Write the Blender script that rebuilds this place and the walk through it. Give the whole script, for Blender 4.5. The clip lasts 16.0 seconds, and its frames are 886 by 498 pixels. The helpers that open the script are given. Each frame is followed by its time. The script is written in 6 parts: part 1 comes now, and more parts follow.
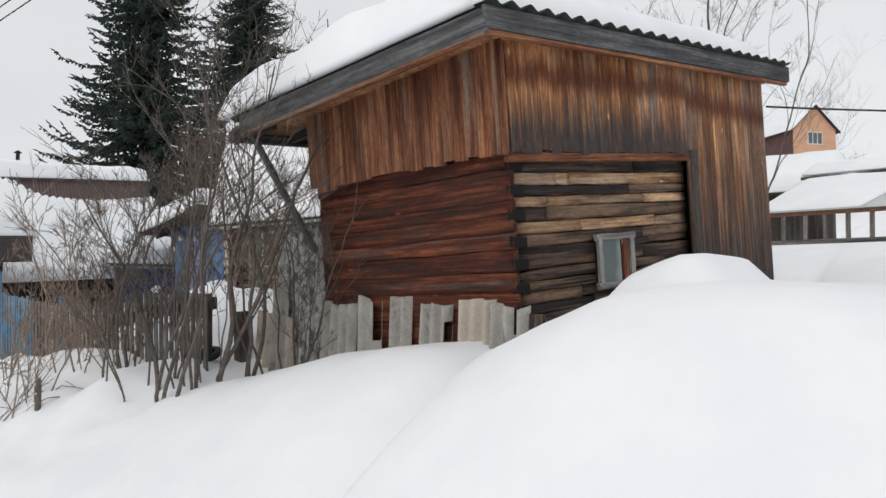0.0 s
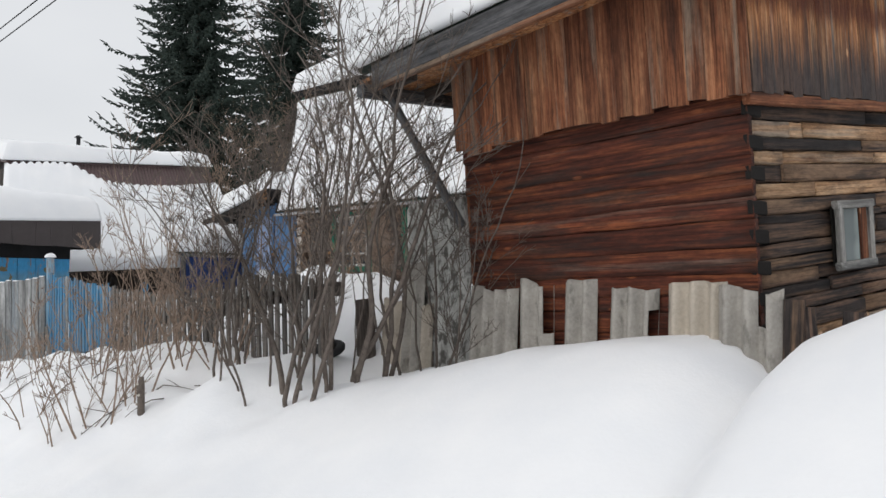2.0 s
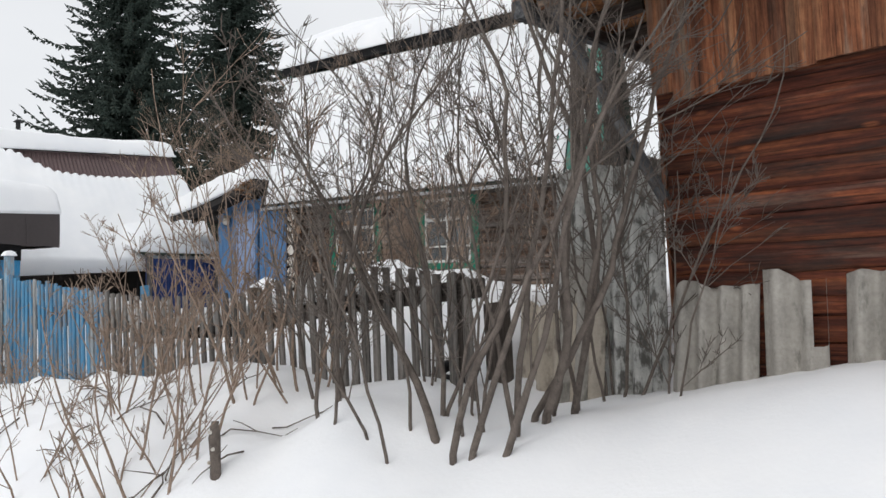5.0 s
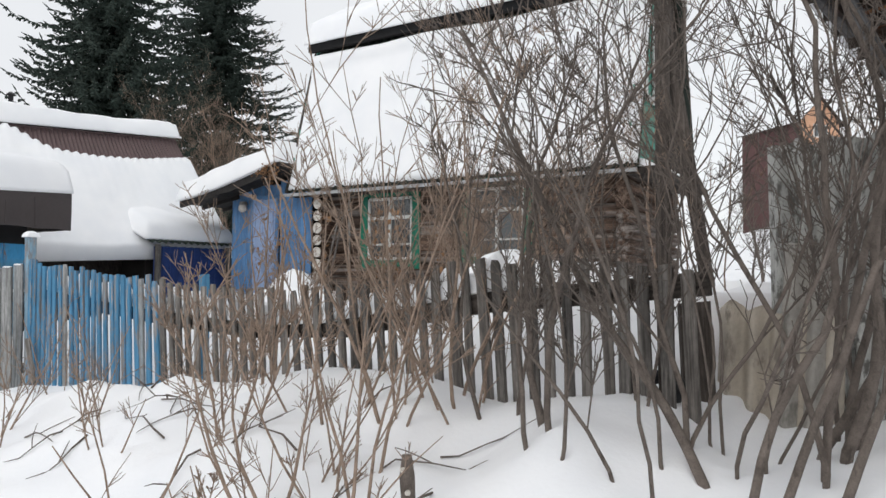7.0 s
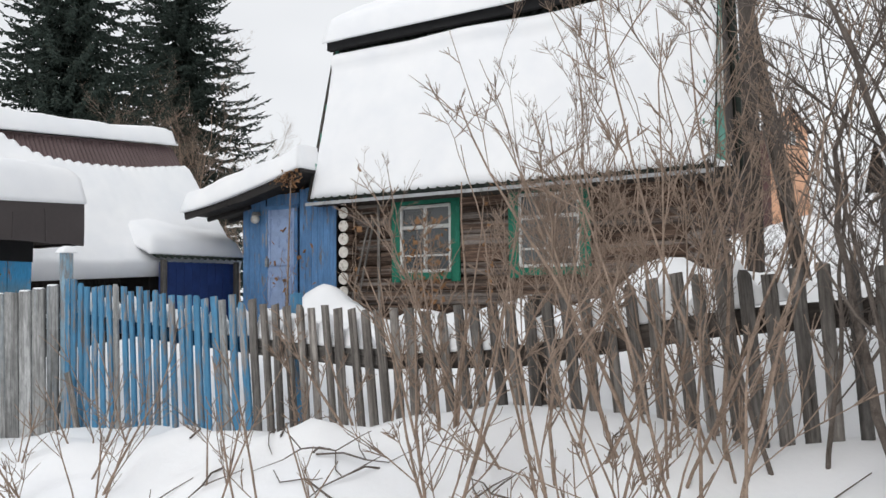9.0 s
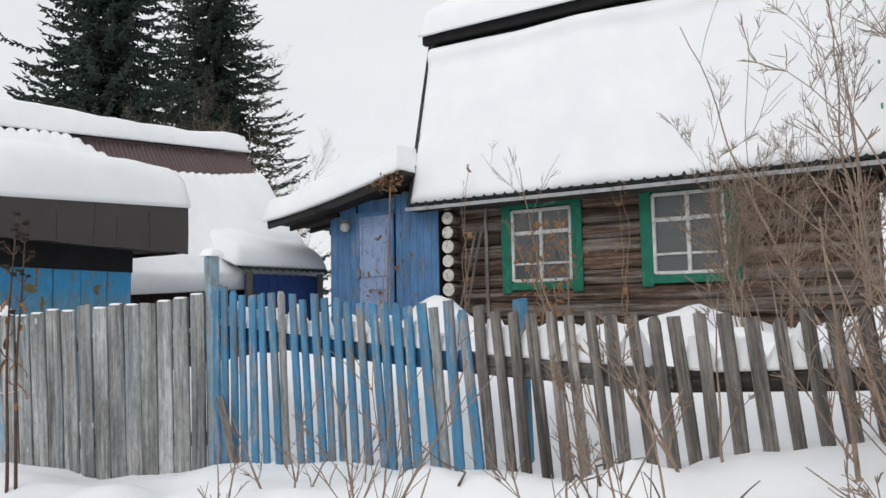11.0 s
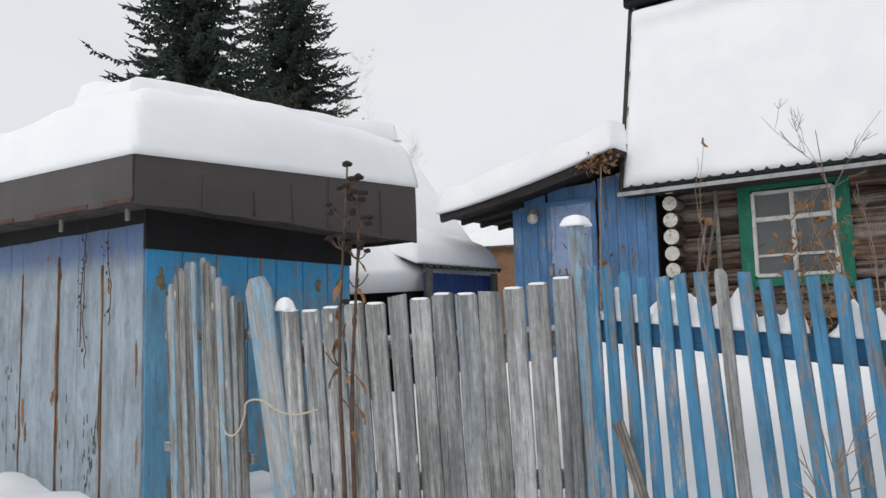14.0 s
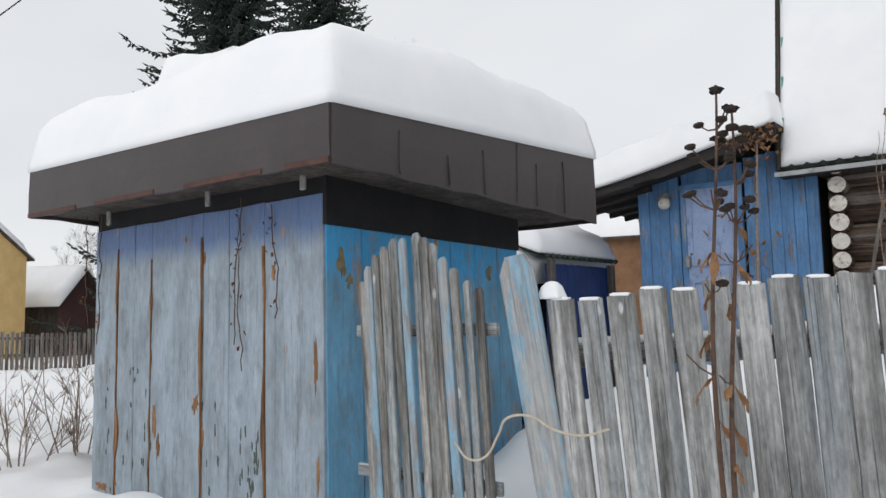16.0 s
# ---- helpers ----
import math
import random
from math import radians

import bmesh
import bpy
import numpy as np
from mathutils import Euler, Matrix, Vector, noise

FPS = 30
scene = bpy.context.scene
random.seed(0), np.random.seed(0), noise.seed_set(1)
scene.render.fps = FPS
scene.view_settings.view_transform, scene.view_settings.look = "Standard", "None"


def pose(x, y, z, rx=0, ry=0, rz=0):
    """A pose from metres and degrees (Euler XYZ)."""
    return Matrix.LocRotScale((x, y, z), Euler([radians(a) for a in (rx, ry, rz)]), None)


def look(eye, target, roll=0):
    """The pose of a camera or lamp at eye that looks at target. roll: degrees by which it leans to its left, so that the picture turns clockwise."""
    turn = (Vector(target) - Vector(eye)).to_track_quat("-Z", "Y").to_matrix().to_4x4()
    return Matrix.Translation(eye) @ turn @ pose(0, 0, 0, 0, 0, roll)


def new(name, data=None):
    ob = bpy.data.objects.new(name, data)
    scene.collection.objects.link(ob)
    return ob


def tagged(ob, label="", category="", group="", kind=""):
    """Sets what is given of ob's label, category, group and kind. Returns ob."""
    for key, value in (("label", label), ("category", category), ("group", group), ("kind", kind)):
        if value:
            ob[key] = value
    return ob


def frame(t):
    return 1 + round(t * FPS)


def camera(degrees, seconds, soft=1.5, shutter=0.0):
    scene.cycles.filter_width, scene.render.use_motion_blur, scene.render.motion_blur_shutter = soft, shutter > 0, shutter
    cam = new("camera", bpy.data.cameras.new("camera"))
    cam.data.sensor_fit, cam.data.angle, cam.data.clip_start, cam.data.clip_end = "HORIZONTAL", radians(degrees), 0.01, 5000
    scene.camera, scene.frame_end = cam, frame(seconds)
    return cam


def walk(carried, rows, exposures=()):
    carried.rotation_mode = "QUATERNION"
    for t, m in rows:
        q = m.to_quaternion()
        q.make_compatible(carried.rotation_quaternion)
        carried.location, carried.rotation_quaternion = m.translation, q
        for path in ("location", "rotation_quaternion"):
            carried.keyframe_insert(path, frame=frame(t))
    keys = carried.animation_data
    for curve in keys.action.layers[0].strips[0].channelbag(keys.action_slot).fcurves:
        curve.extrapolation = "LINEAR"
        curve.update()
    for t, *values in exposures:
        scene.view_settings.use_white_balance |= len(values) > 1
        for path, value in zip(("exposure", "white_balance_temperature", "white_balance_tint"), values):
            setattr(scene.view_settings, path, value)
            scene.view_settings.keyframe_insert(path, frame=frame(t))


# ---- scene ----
cam = camera(61.6, 16.0)
PATH = [
    (0, (-2.299, 1.511, 1.703), (-3.622, 3.008, 1.801), -0.1),
    (0.5, (-2.727, 1.568, 1.675), (-4.09, 3.029, 1.749), -0.3),
    (1, (-3.12, 1.61, 1.64), (-4.505, 3.053, 1.717), -0.4),
    (1.5, (-3.509, 1.607, 1.626), (-4.887, 3.055, 1.701), -0.6),
    (2, (-3.854, 1.665, 1.615), (-5.246, 3.098, 1.696), -0.1),
    (2.5, (-4.271, 1.664, 1.593), (-5.61, 3.148, 1.688), 0.1),
    (3, (-4.659, 1.703, 1.497), (-5.945, 3.229, 1.634), 0.3),
    (5.5, (-6.467, 1.94, 1.568), (-7.716, 3.499, 1.654), -0.6),
    (6, (-6.82, 1.962, 1.55), (-8.056, 3.532, 1.636), -0.3),
    (6.5, (-7.227, 1.953, 1.538), (-8.426, 3.551, 1.628), 0.1),
    (7, (-7.595, 1.915, 1.539), (-8.784, 3.522, 1.626), 0.5),
    (7.5, (-7.943, 1.882, 1.531), (-9.111, 3.502, 1.643), 0.2),
    (8, (-8.331, 1.88, 1.525), (-9.458, 3.528, 1.633), -0.3),
    (8.5, (-8.711, 1.877, 1.536), (-9.814, 3.541, 1.646), -0.7),
    (9, (-9.086, 1.883, 1.572), (-10.179, 3.555, 1.689), -0.6),
    (11.5, (-11.124, 1.952, 1.518), (-12.279, 3.575, 1.693), -1.5),
    (12, (-11.531, 1.971, 1.515), (-12.732, 3.561, 1.698), -1.7),
    (12.5, (-11.942, 1.96, 1.467), (-13.214, 3.492, 1.654), -1.0),
    (13, (-12.323, 1.941, 1.466), (-13.625, 3.451, 1.626), -1.0),
    (13.5, (-12.734, 1.963, 1.49), (-14.022, 3.481, 1.673), -1.5),
    (14, (-13.166, 1.926, 1.46), (-14.408, 3.482, 1.656), -1.5),
    (14.5, (-13.6, 1.946, 1.435), (-14.814, 3.526, 1.619), -0.8),
    (15, (-13.99, 1.921, 1.433), (-15.216, 3.488, 1.634), -0.5),
    (15.5, (-14.364, 1.881, 1.436), (-15.634, 3.411, 1.641), -1.1),
    (16, (-14.729, 1.887, 1.464), (-16.01, 3.41, 1.656), -1.3),
]
walk(cam, [(t, look(eye, target, roll)) for t, eye, target, roll in PATH],
     exposures=((0, 0.02), (1.5, 0.04), (3, 0.12), (5.5, 0.20), (9, 0.20), (11.5, 0.13), (16, 0.09)))

# ---- light ----
world = bpy.data.worlds.new("overcast")
scene.world = world
world.use_nodes = True
wn, wl = world.node_tree.nodes, world.node_tree.links
wn.clear()
w_out = wn.new("ShaderNodeOutputWorld")
w_bg = wn.new("ShaderNodeBackground")
w_sky = wn.new("ShaderNodeTexSky")
w_sky.sky_type = "NISHITA"
w_sky.sun_disc = False
w_sky.sun_elevation, w_sky.sun_rotation = radians(28), radians(200)
w_dim = wn.new("ShaderNodeVectorMath")
w_dim.operation = "SCALE"
w_dim.inputs["Scale"].default_value = 0.10
w_tc = wn.new("ShaderNodeTexCoord")
w_map = wn.new("ShaderNodeMapping")
w_map.inputs["Scale"].default_value = (1.0, 1.0, 2.6)
w_noise = wn.new("ShaderNodeTexNoise")
w_noise.inputs["Scale"].default_value = 1.3
w_noise.inputs["Detail"].default_value = 4
w_ramp = wn.new("ShaderNodeValToRGB")
w_ramp.color_ramp.elements[0].position, w_ramp.color_ramp.elements[0].color = 0.30, (0.72, 0.735, 0.76, 1)
w_ramp.color_ramp.elements[1].position, w_ramp.color_ramp.elements[1].color = 0.70, (0.86, 0.87, 0.885, 1)
w_mix = wn.new("ShaderNodeMixRGB")
w_mix.inputs["Fac"].default_value = 0.93
wl.new(w_tc.outputs["Generated"], w_map.inputs["Vector"])
wl.new(w_map.outputs["Vector"], w_noise.inputs["Vector"])
wl.new(w_noise.outputs["Fac"], w_ramp.inputs["Fac"])
wl.new(w_sky.outputs["Color"], w_dim.inputs[0])
wl.new(w_dim.outputs["Vector"], w_mix.inputs["Color1"])
wl.new(w_ramp.outputs["Color"], w_mix.inputs["Color2"])
wl.new(w_mix.outputs["Color"], w_bg.inputs["Color"])
w_bg.inputs["Strength"].default_value = 1.0
wl.new(w_bg.outputs["Background"], w_out.inputs["Surface"])
sun = new("sun", bpy.data.lights.new("sun", "SUN"))
sun.data.energy, sun.data.angle, sun.data.color = 0.7, radians(40), (1.0, 0.97, 0.93)
sun.matrix_world = look((-6, -12, 14), (-8, 6, 0))


# ---- materials ----
def material(name, rough=0.8, metallic=0.0, spec=0.3):
    m = bpy.data.materials.new(name)
    m.use_nodes = True
    b = m.node_tree.nodes["Principled BSDF"]
    b.inputs["Roughness"].default_value = rough
    b.inputs["Metallic"].default_value = metallic
    b.inputs["Specular IOR Level"].default_value = spec
    return m, m.node_tree.nodes, m.node_tree.links, b


def ramp(nodes, stops):
    r = nodes.new("ShaderNodeValToRGB")
    el = r.color_ramp.elements
    while len(el) < len(stops):
        el.new(0.5)
    for e, (p, c) in zip(el, stops):
        e.position, e.color = p, (*c, 1)
    return r


def coords(nodes, links, scale, space="Object", shift=True):
    """Texture coordinates, stretched, and shifted by the object's own random number."""
    tc, mp = nodes.new("ShaderNodeTexCoord"), nodes.new("ShaderNodeMapping")
    mp.inputs["Scale"].default_value = scale
    links.new(tc.outputs[space], mp.inputs["Vector"])
    if shift:
        info, mul = nodes.new("ShaderNodeObjectInfo"), nodes.new("ShaderNodeMath")
        mul.operation = "MULTIPLY"
        mul.inputs[1].default_value = 37.0
        links.new(info.outputs["Random"], mul.inputs[0])
        links.new(mul.outputs[0], mp.inputs["Location"])
    return mp


def noise_node(nodes, links, vec, scale, detail=4, rough=0.55):
    n = nodes.new("ShaderNodeTexNoise")
    n.inputs["Scale"].default_value, n.inputs["Detail"].default_value, n.inputs["Roughness"].default_value = scale, detail, rough
    links.new(vec.outputs[0], n.inputs["Vector"])
    return n


def mixed(nodes, links, fac, a, b, how="MIX"):
    m = nodes.new("ShaderNodeMixRGB")
    m.blend_type = how
    for sock, v in zip(("Fac", "Color1", "Color2"), (fac, a, b)):
        if isinstance(v, (int, float)):
            m.inputs[sock].default_value = v
        elif isinstance(v, tuple):
            m.inputs[sock].default_value = (*v, 1)
        else:
            links.new(v, m.inputs[sock])
    return m


def bumped(nodes, links, bsdf, height, strength, distance):
    b = nodes.new("ShaderNodeBump")
    b.inputs["Strength"].default_value, b.inputs["Distance"].default_value = strength, distance
    links.new(height, b.inputs["Height"])
    links.new(b.outputs[0], bsdf.inputs["Normal"])


def wood(name, dark, mid, light, stain=(0.02, 0.018, 0.016), stained=0.35, vary=0.5, rough=0.85, space="Object", paint=None, painted=0.5, grain=1.0, silver=None, silvered=0.3, rot=0.0, knots=0.0, run=0.7, second_paint=None, second_from=0.0, band=0.0):
    """Timber whose grain runs along local z: two grains, broad weathering, silvered streaks, black stains, rotted lower ends, knots, flaked paint."""
    m, n, l, b = material(name, rough)
    fine = noise_node(n, l, coords(n, l, (42 * grain, 42 * grain, 1.6), space), 1.5, 5, 0.62)
    coarse = noise_node(n, l, coords(n, l, (15 * grain, 15 * grain, 0.7), space), 1.3, 5, 0.6)
    broad = noise_node(n, l, coords(n, l, (4, 4, 1.1), space), 1.0, 4)
    both = mixed(n, l, 0.55, fine.outputs["Fac"], coarse.outputs["Fac"])
    half = mixed(n, l, 0.32, both.outputs[0], broad.outputs["Fac"])
    r = ramp(n, [(0.39, dark), (0.5, mid), (0.60, light)])
    l.new(half.outputs[0], r.inputs["Fac"])
    info = n.new("ShaderNodeObjectInfo")
    tint = ramp(n, [(0.0, (1 - vary * 0.6,) * 3), (0.5, (1, 0.97, 0.94)), (1.0, (1 + vary, 1 + vary * 0.92, 1 + vary * 0.85))])
    l.new(info.outputs["Random"], tint.inputs["Fac"])
    col = mixed(n, l, 1.0, r.outputs[0], tint.outputs[0], "MULTIPLY").outputs[0]
    if silver:
        sn = noise_node(n, l, coords(n, l, (11, 11, 0.55), space), 1.2, 5, 0.6)
        own = n.new("ShaderNodeMath")
        own.operation = "MULTIPLY_ADD"
        frac = n.new("ShaderNodeMath")
        frac.operation = "FRACT"
        times = n.new("ShaderNodeMath")
        times.operation = "MULTIPLY"
        times.inputs[1].default_value = 7.31
        l.new(info.outputs["Random"], times.inputs[0])
        l.new(times.outputs[0], frac.inputs[0])
        l.new(frac.outputs[0], own.inputs[0])
        own.inputs[1].default_value = 0.26
        l.new(sn.outputs["Fac"], own.inputs[2])
        sr = ramp(n, [(0.80 - silvered * 0.5, (0, 0, 0)), (0.94 - silvered * 0.45, (1, 1, 1))])
        l.new(own.outputs[0], sr.inputs["Fac"])
        shade = mixed(n, l, both.outputs[0], tuple(v * 0.45 for v in silver), tuple(min(1, v * 1.5) for v in silver))
        col = mixed(n, l, sr.outputs[0], col, shade.outputs[0]).outputs[0]
    if knots:
        kn = n.new("ShaderNodeTexVoronoi")
        kn.inputs["Scale"].default_value = 1.0
        l.new(coords(n, l, (7, 7, 2.6), space).outputs[0], kn.inputs["Vector"])
        kr = ramp(n, [(0.05, (1, 1, 1)), (0.05 + 0.10 * knots, (0, 0, 0))])
        l.new(kn.outputs["Distance"], kr.inputs["Fac"])
        col = mixed(n, l, kr.outputs[0], col, tuple(min(1, v * 1.25) for v in light)).outputs[0]
    if paint:
        pn = noise_node(n, l, coords(n, l, (10, 10, 1.8), space), 1.4, 8, 0.72)
        mask = ramp(n, [(0.30 + painted * 0.34, (1, 1, 1)), (0.36 + painted * 0.36, (0, 0, 0))])
        l.new(pn.outputs["Fac"], mask.inputs["Fac"])
        pv = noise_node(n, l, coords(n, l, (3, 3, 1), space), 2.0, 5, 0.65)
        pc = ramp(n, [(0.3, tuple(0.72 * v for v in paint)), (0.7, tuple(min(1, 1.22 * v) for v in paint))])
        l.new(pv.outputs["Fac"], pc.inputs["Fac"])
        pcol = pc.outputs[0]
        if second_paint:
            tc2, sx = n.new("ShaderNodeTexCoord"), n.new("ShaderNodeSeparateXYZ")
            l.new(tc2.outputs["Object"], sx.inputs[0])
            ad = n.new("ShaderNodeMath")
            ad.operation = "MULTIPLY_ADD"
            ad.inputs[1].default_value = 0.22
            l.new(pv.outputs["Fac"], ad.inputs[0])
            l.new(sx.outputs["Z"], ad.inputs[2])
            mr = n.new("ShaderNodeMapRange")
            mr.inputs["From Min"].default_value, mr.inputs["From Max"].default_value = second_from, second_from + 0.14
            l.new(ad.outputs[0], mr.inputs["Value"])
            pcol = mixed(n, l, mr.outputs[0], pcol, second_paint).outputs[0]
        col = mixed(n, l, mask.outputs[0], col, pcol).outputs[0]
    st = noise_node(n, l, coords(n, l, (9, 9, run), space), 1.1, 5, 0.6)
    sm = ramp(n, [(0.60 - stained * 0.22, (0, 0, 0)), (0.74 - stained * 0.16, (1, 1, 1))])
    l.new(st.outputs["Fac"], sm.inputs["Fac"])
    sf = n.new("ShaderNodeMath")
    sf.operation = "MULTIPLY"
    sf.inputs[1].default_value = min(1.0, 0.45 + stained * 0.5)
    l.new(sm.outputs[0], sf.inputs[0])
    col = mixed(n, l, sf.outputs[0], col, stain).outputs[0]
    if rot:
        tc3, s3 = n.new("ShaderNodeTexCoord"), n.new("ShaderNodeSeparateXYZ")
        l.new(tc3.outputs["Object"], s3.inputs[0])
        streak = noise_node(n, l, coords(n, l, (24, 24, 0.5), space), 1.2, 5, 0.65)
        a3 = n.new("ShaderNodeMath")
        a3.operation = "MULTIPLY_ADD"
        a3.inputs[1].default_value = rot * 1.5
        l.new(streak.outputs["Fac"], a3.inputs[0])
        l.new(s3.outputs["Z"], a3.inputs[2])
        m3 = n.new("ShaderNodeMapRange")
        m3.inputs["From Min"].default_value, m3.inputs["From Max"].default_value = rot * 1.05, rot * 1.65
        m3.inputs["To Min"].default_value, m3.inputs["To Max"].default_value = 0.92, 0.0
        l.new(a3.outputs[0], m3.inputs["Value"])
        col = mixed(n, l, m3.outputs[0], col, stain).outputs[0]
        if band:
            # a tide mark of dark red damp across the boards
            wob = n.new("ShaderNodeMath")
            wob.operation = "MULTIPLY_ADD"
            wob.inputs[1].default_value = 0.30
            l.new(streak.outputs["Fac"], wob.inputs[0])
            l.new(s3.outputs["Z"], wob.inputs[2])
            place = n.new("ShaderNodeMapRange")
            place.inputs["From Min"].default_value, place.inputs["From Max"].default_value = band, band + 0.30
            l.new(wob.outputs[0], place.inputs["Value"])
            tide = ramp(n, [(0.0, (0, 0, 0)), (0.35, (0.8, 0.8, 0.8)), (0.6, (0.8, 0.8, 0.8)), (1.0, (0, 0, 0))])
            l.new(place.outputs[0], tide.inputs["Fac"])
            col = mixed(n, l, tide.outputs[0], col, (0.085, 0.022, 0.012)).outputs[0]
    # drying cracks along the grain and fine blotches across it
    crack = noise_node(n, l, coords(n, l, (85 * grain, 85 * grain, 1.3), space), 1.5, 3, 0.5)
    ck = ramp(n, [(0.60, (1, 1, 1)), (0.68, (0.36, 0.34, 0.33))])
    l.new(crack.outputs["Fac"], ck.inputs["Fac"])
    col = mixed(n, l, 0.10 if paint else 0.7, col, ck.outputs[0], "MULTIPLY").outputs[0]
    blotch = noise_node(n, l, coords(n, l, (30, 30, 9), space), 1.6, 6, 0.7)
    bk = ramp(n, [(0.34, (0.62, 0.62, 0.62)), (0.5, (1, 1, 1)), (0.66, (1.38, 1.36, 1.33))])
    l.new(blotch.outputs["Fac"], bk.inputs["Fac"])
    col = mixed(n, l, 0.30 if paint else 0.7, col, bk.outputs[0], "MULTIPLY").outputs[0]
    l.new(col, b.inputs["Base Color"])
    relief = mixed(n, l, 0.4, both.outputs[0], ck.outputs[0])
    bumped(n, l, b, relief.outputs[0], 0.75, 0.015)
    return m


def plain(name, color, rough=0.7, metallic=0.0, spread=0.25, scale=6.0, bump=0.15, spec=0.3, second=None, patch=0.55):
    """A worn surface: the colour drifts at two scales; second: a colour of dirt or rust patches."""
    m, n, l, b = material(name, rough, metallic, spec)
    big = noise_node(n, l, coords(n, l, (1, 1, 1)), scale, 5)
    small = noise_node(n, l, coords(n, l, (1, 1, 1)), scale * 9, 4)
    half = mixed(n, l, 0.4, big.outputs["Fac"], small.outputs["Fac"])
    r = ramp(n, [(0.3, tuple(v * (1 - spread) for v in color)), (0.7, tuple(min(1, v * (1 + spread)) for v in color))])
    l.new(half.outputs[0], r.inputs["Fac"])
    col = r.outputs[0]
    if second:
        pn = noise_node(n, l, coords(n, l, (1, 1, 0.5)), scale * 1.7, 6, 0.65)
        mask = ramp(n, [(patch, (0, 0, 0)), (patch + 0.10, (1, 1, 1))])
        l.new(pn.outputs["Fac"], mask.inputs["Fac"])
        col = mixed(n, l, mask.outputs[0], col, second).outputs[0]
    l.new(col, b.inputs["Base Color"])
    bumped(n, l, b, small.outputs["Fac"], bump, 0.01)
    return m


def snow_material(name, scale=1.0):
    m, n, l, b = material(name, 0.75, 0.0, 0.2)
    c = coords(n, l, (1, 1, 1), "Object", False)
    big = noise_node(n, l, c, 1.7 * scale, 3)
    small = noise_node(n, l, c, 42 * scale, 4, 0.6)
    r = ramp(n, [(0.3, (0.83, 0.845, 0.87)), (0.7, (0.90, 0.905, 0.915))])
    l.new(big.outputs["Fac"], r.inputs["Fac"])
    l.new(r.outputs[0], b.inputs["Base Color"])
    both = mixed(n, l, 0.3, big.outputs["Fac"], small.outputs["Fac"])
    bumped(n, l, b, both.outputs[0], 0.22, 0.03)
    return m


SNOW = snow_material("snow")
BARN_PLANK = wood("barn_plank", (0.0625, 0.0225, 0.0125), (0.188, 0.07, 0.0338), (0.35, 0.169, 0.0875), stained=0.24, vary=0.30, silver=(0.21, 0.15, 0.11), silvered=0.22, knots=0.5)
BARN_LOG = wood("barn_log", (0.022, 0.0085, 0.006), (0.088, 0.024, 0.0135), (0.22, 0.070, 0.028), stained=0.46, vary=0.35, silver=(0.14, 0.09, 0.07), silvered=0.16, knots=0.75, run=1.6)
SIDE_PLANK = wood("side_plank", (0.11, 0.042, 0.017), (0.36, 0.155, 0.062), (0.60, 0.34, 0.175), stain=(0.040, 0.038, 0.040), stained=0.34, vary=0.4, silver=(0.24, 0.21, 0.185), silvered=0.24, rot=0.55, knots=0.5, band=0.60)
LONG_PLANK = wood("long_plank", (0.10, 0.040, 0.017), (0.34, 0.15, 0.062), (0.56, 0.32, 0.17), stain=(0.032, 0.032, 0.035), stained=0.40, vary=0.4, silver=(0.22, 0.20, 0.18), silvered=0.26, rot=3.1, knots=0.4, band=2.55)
SIDE_LOG = wood("side_log", (0.15, 0.075, 0.04), (0.40, 0.245, 0.14), (0.60, 0.41, 0.26), stain=(0.018, 0.017, 0.018), stained=0.42, vary=0.35, silver=(0.33, 0.26, 0.20), silvered=0.24, knots=0.5, run=2.2)
BLACK_LOG = wood("black_log", (0.012, 0.011, 0.012), (0.042, 0.034, 0.032), (0.16, 0.10, 0.07), stain=(0.014, 0.014, 0.016), stained=0.4, vary=0.5, silver=(0.22, 0.14, 0.09), silvered=0.26, run=2.0)
DARK_WOOD = wood("dark_wood", (0.024, 0.020, 0.018), (0.060, 0.051, 0.045), (0.11, 0.096, 0.087), stained=0.2, vary=0.4)
FASCIA_WOOD = wood("fascia_wood", (0.035, 0.036, 0.04), (0.085, 0.088, 0.095), (0.17, 0.17, 0.175), stained=0.3, vary=0.2)
HOUSE_LOG = wood("house_log", (0.025, 0.0175, 0.0137), (0.0875, 0.0575, 0.0438), (0.213, 0.15, 0.115), stained=0.3, vary=0.5, silver=(0.25, 0.22, 0.20), silvered=0.27)
FENCE_GREY = wood("fence_grey", (0.0575, 0.0529, 0.0494), (0.14, 0.131, 0.123), (0.259, 0.246, 0.233), stained=0.2, vary=0.45)
GATE_GREY = wood("gate_grey", (0.095, 0.0972, 0.0972), (0.232, 0.242, 0.246), (0.389, 0.402, 0.41), stain=(0.07, 0.062, 0.058), stained=0.28, vary=0.35, silver=(0.25, 0.285, 0.31), silvered=0.25, knots=0.3)
FENCE_BLUE = wood("fence_blue", (0.10, 0.10, 0.105), (0.20, 0.20, 0.205), (0.30, 0.30, 0.30), stained=0.08, vary=0.4, paint=(0.07, 0.215, 0.36), painted=0.62)
RAIL_BLUE = wood("rail_blue", (0.05, 0.06, 0.07), (0.09, 0.10, 0.11), (0.15, 0.15, 0.16), stained=0.1, vary=0.2, paint=(0.03, 0.12, 0.24), painted=0.9)
PALE_BLUE_WOOD = wood("pale_blue_wood", (0.16, 0.17, 0.18), (0.27, 0.285, 0.30), (0.38, 0.40, 0.41), stained=0.05, vary=0.25, paint=(0.23, 0.36, 0.46), painted=0.45)
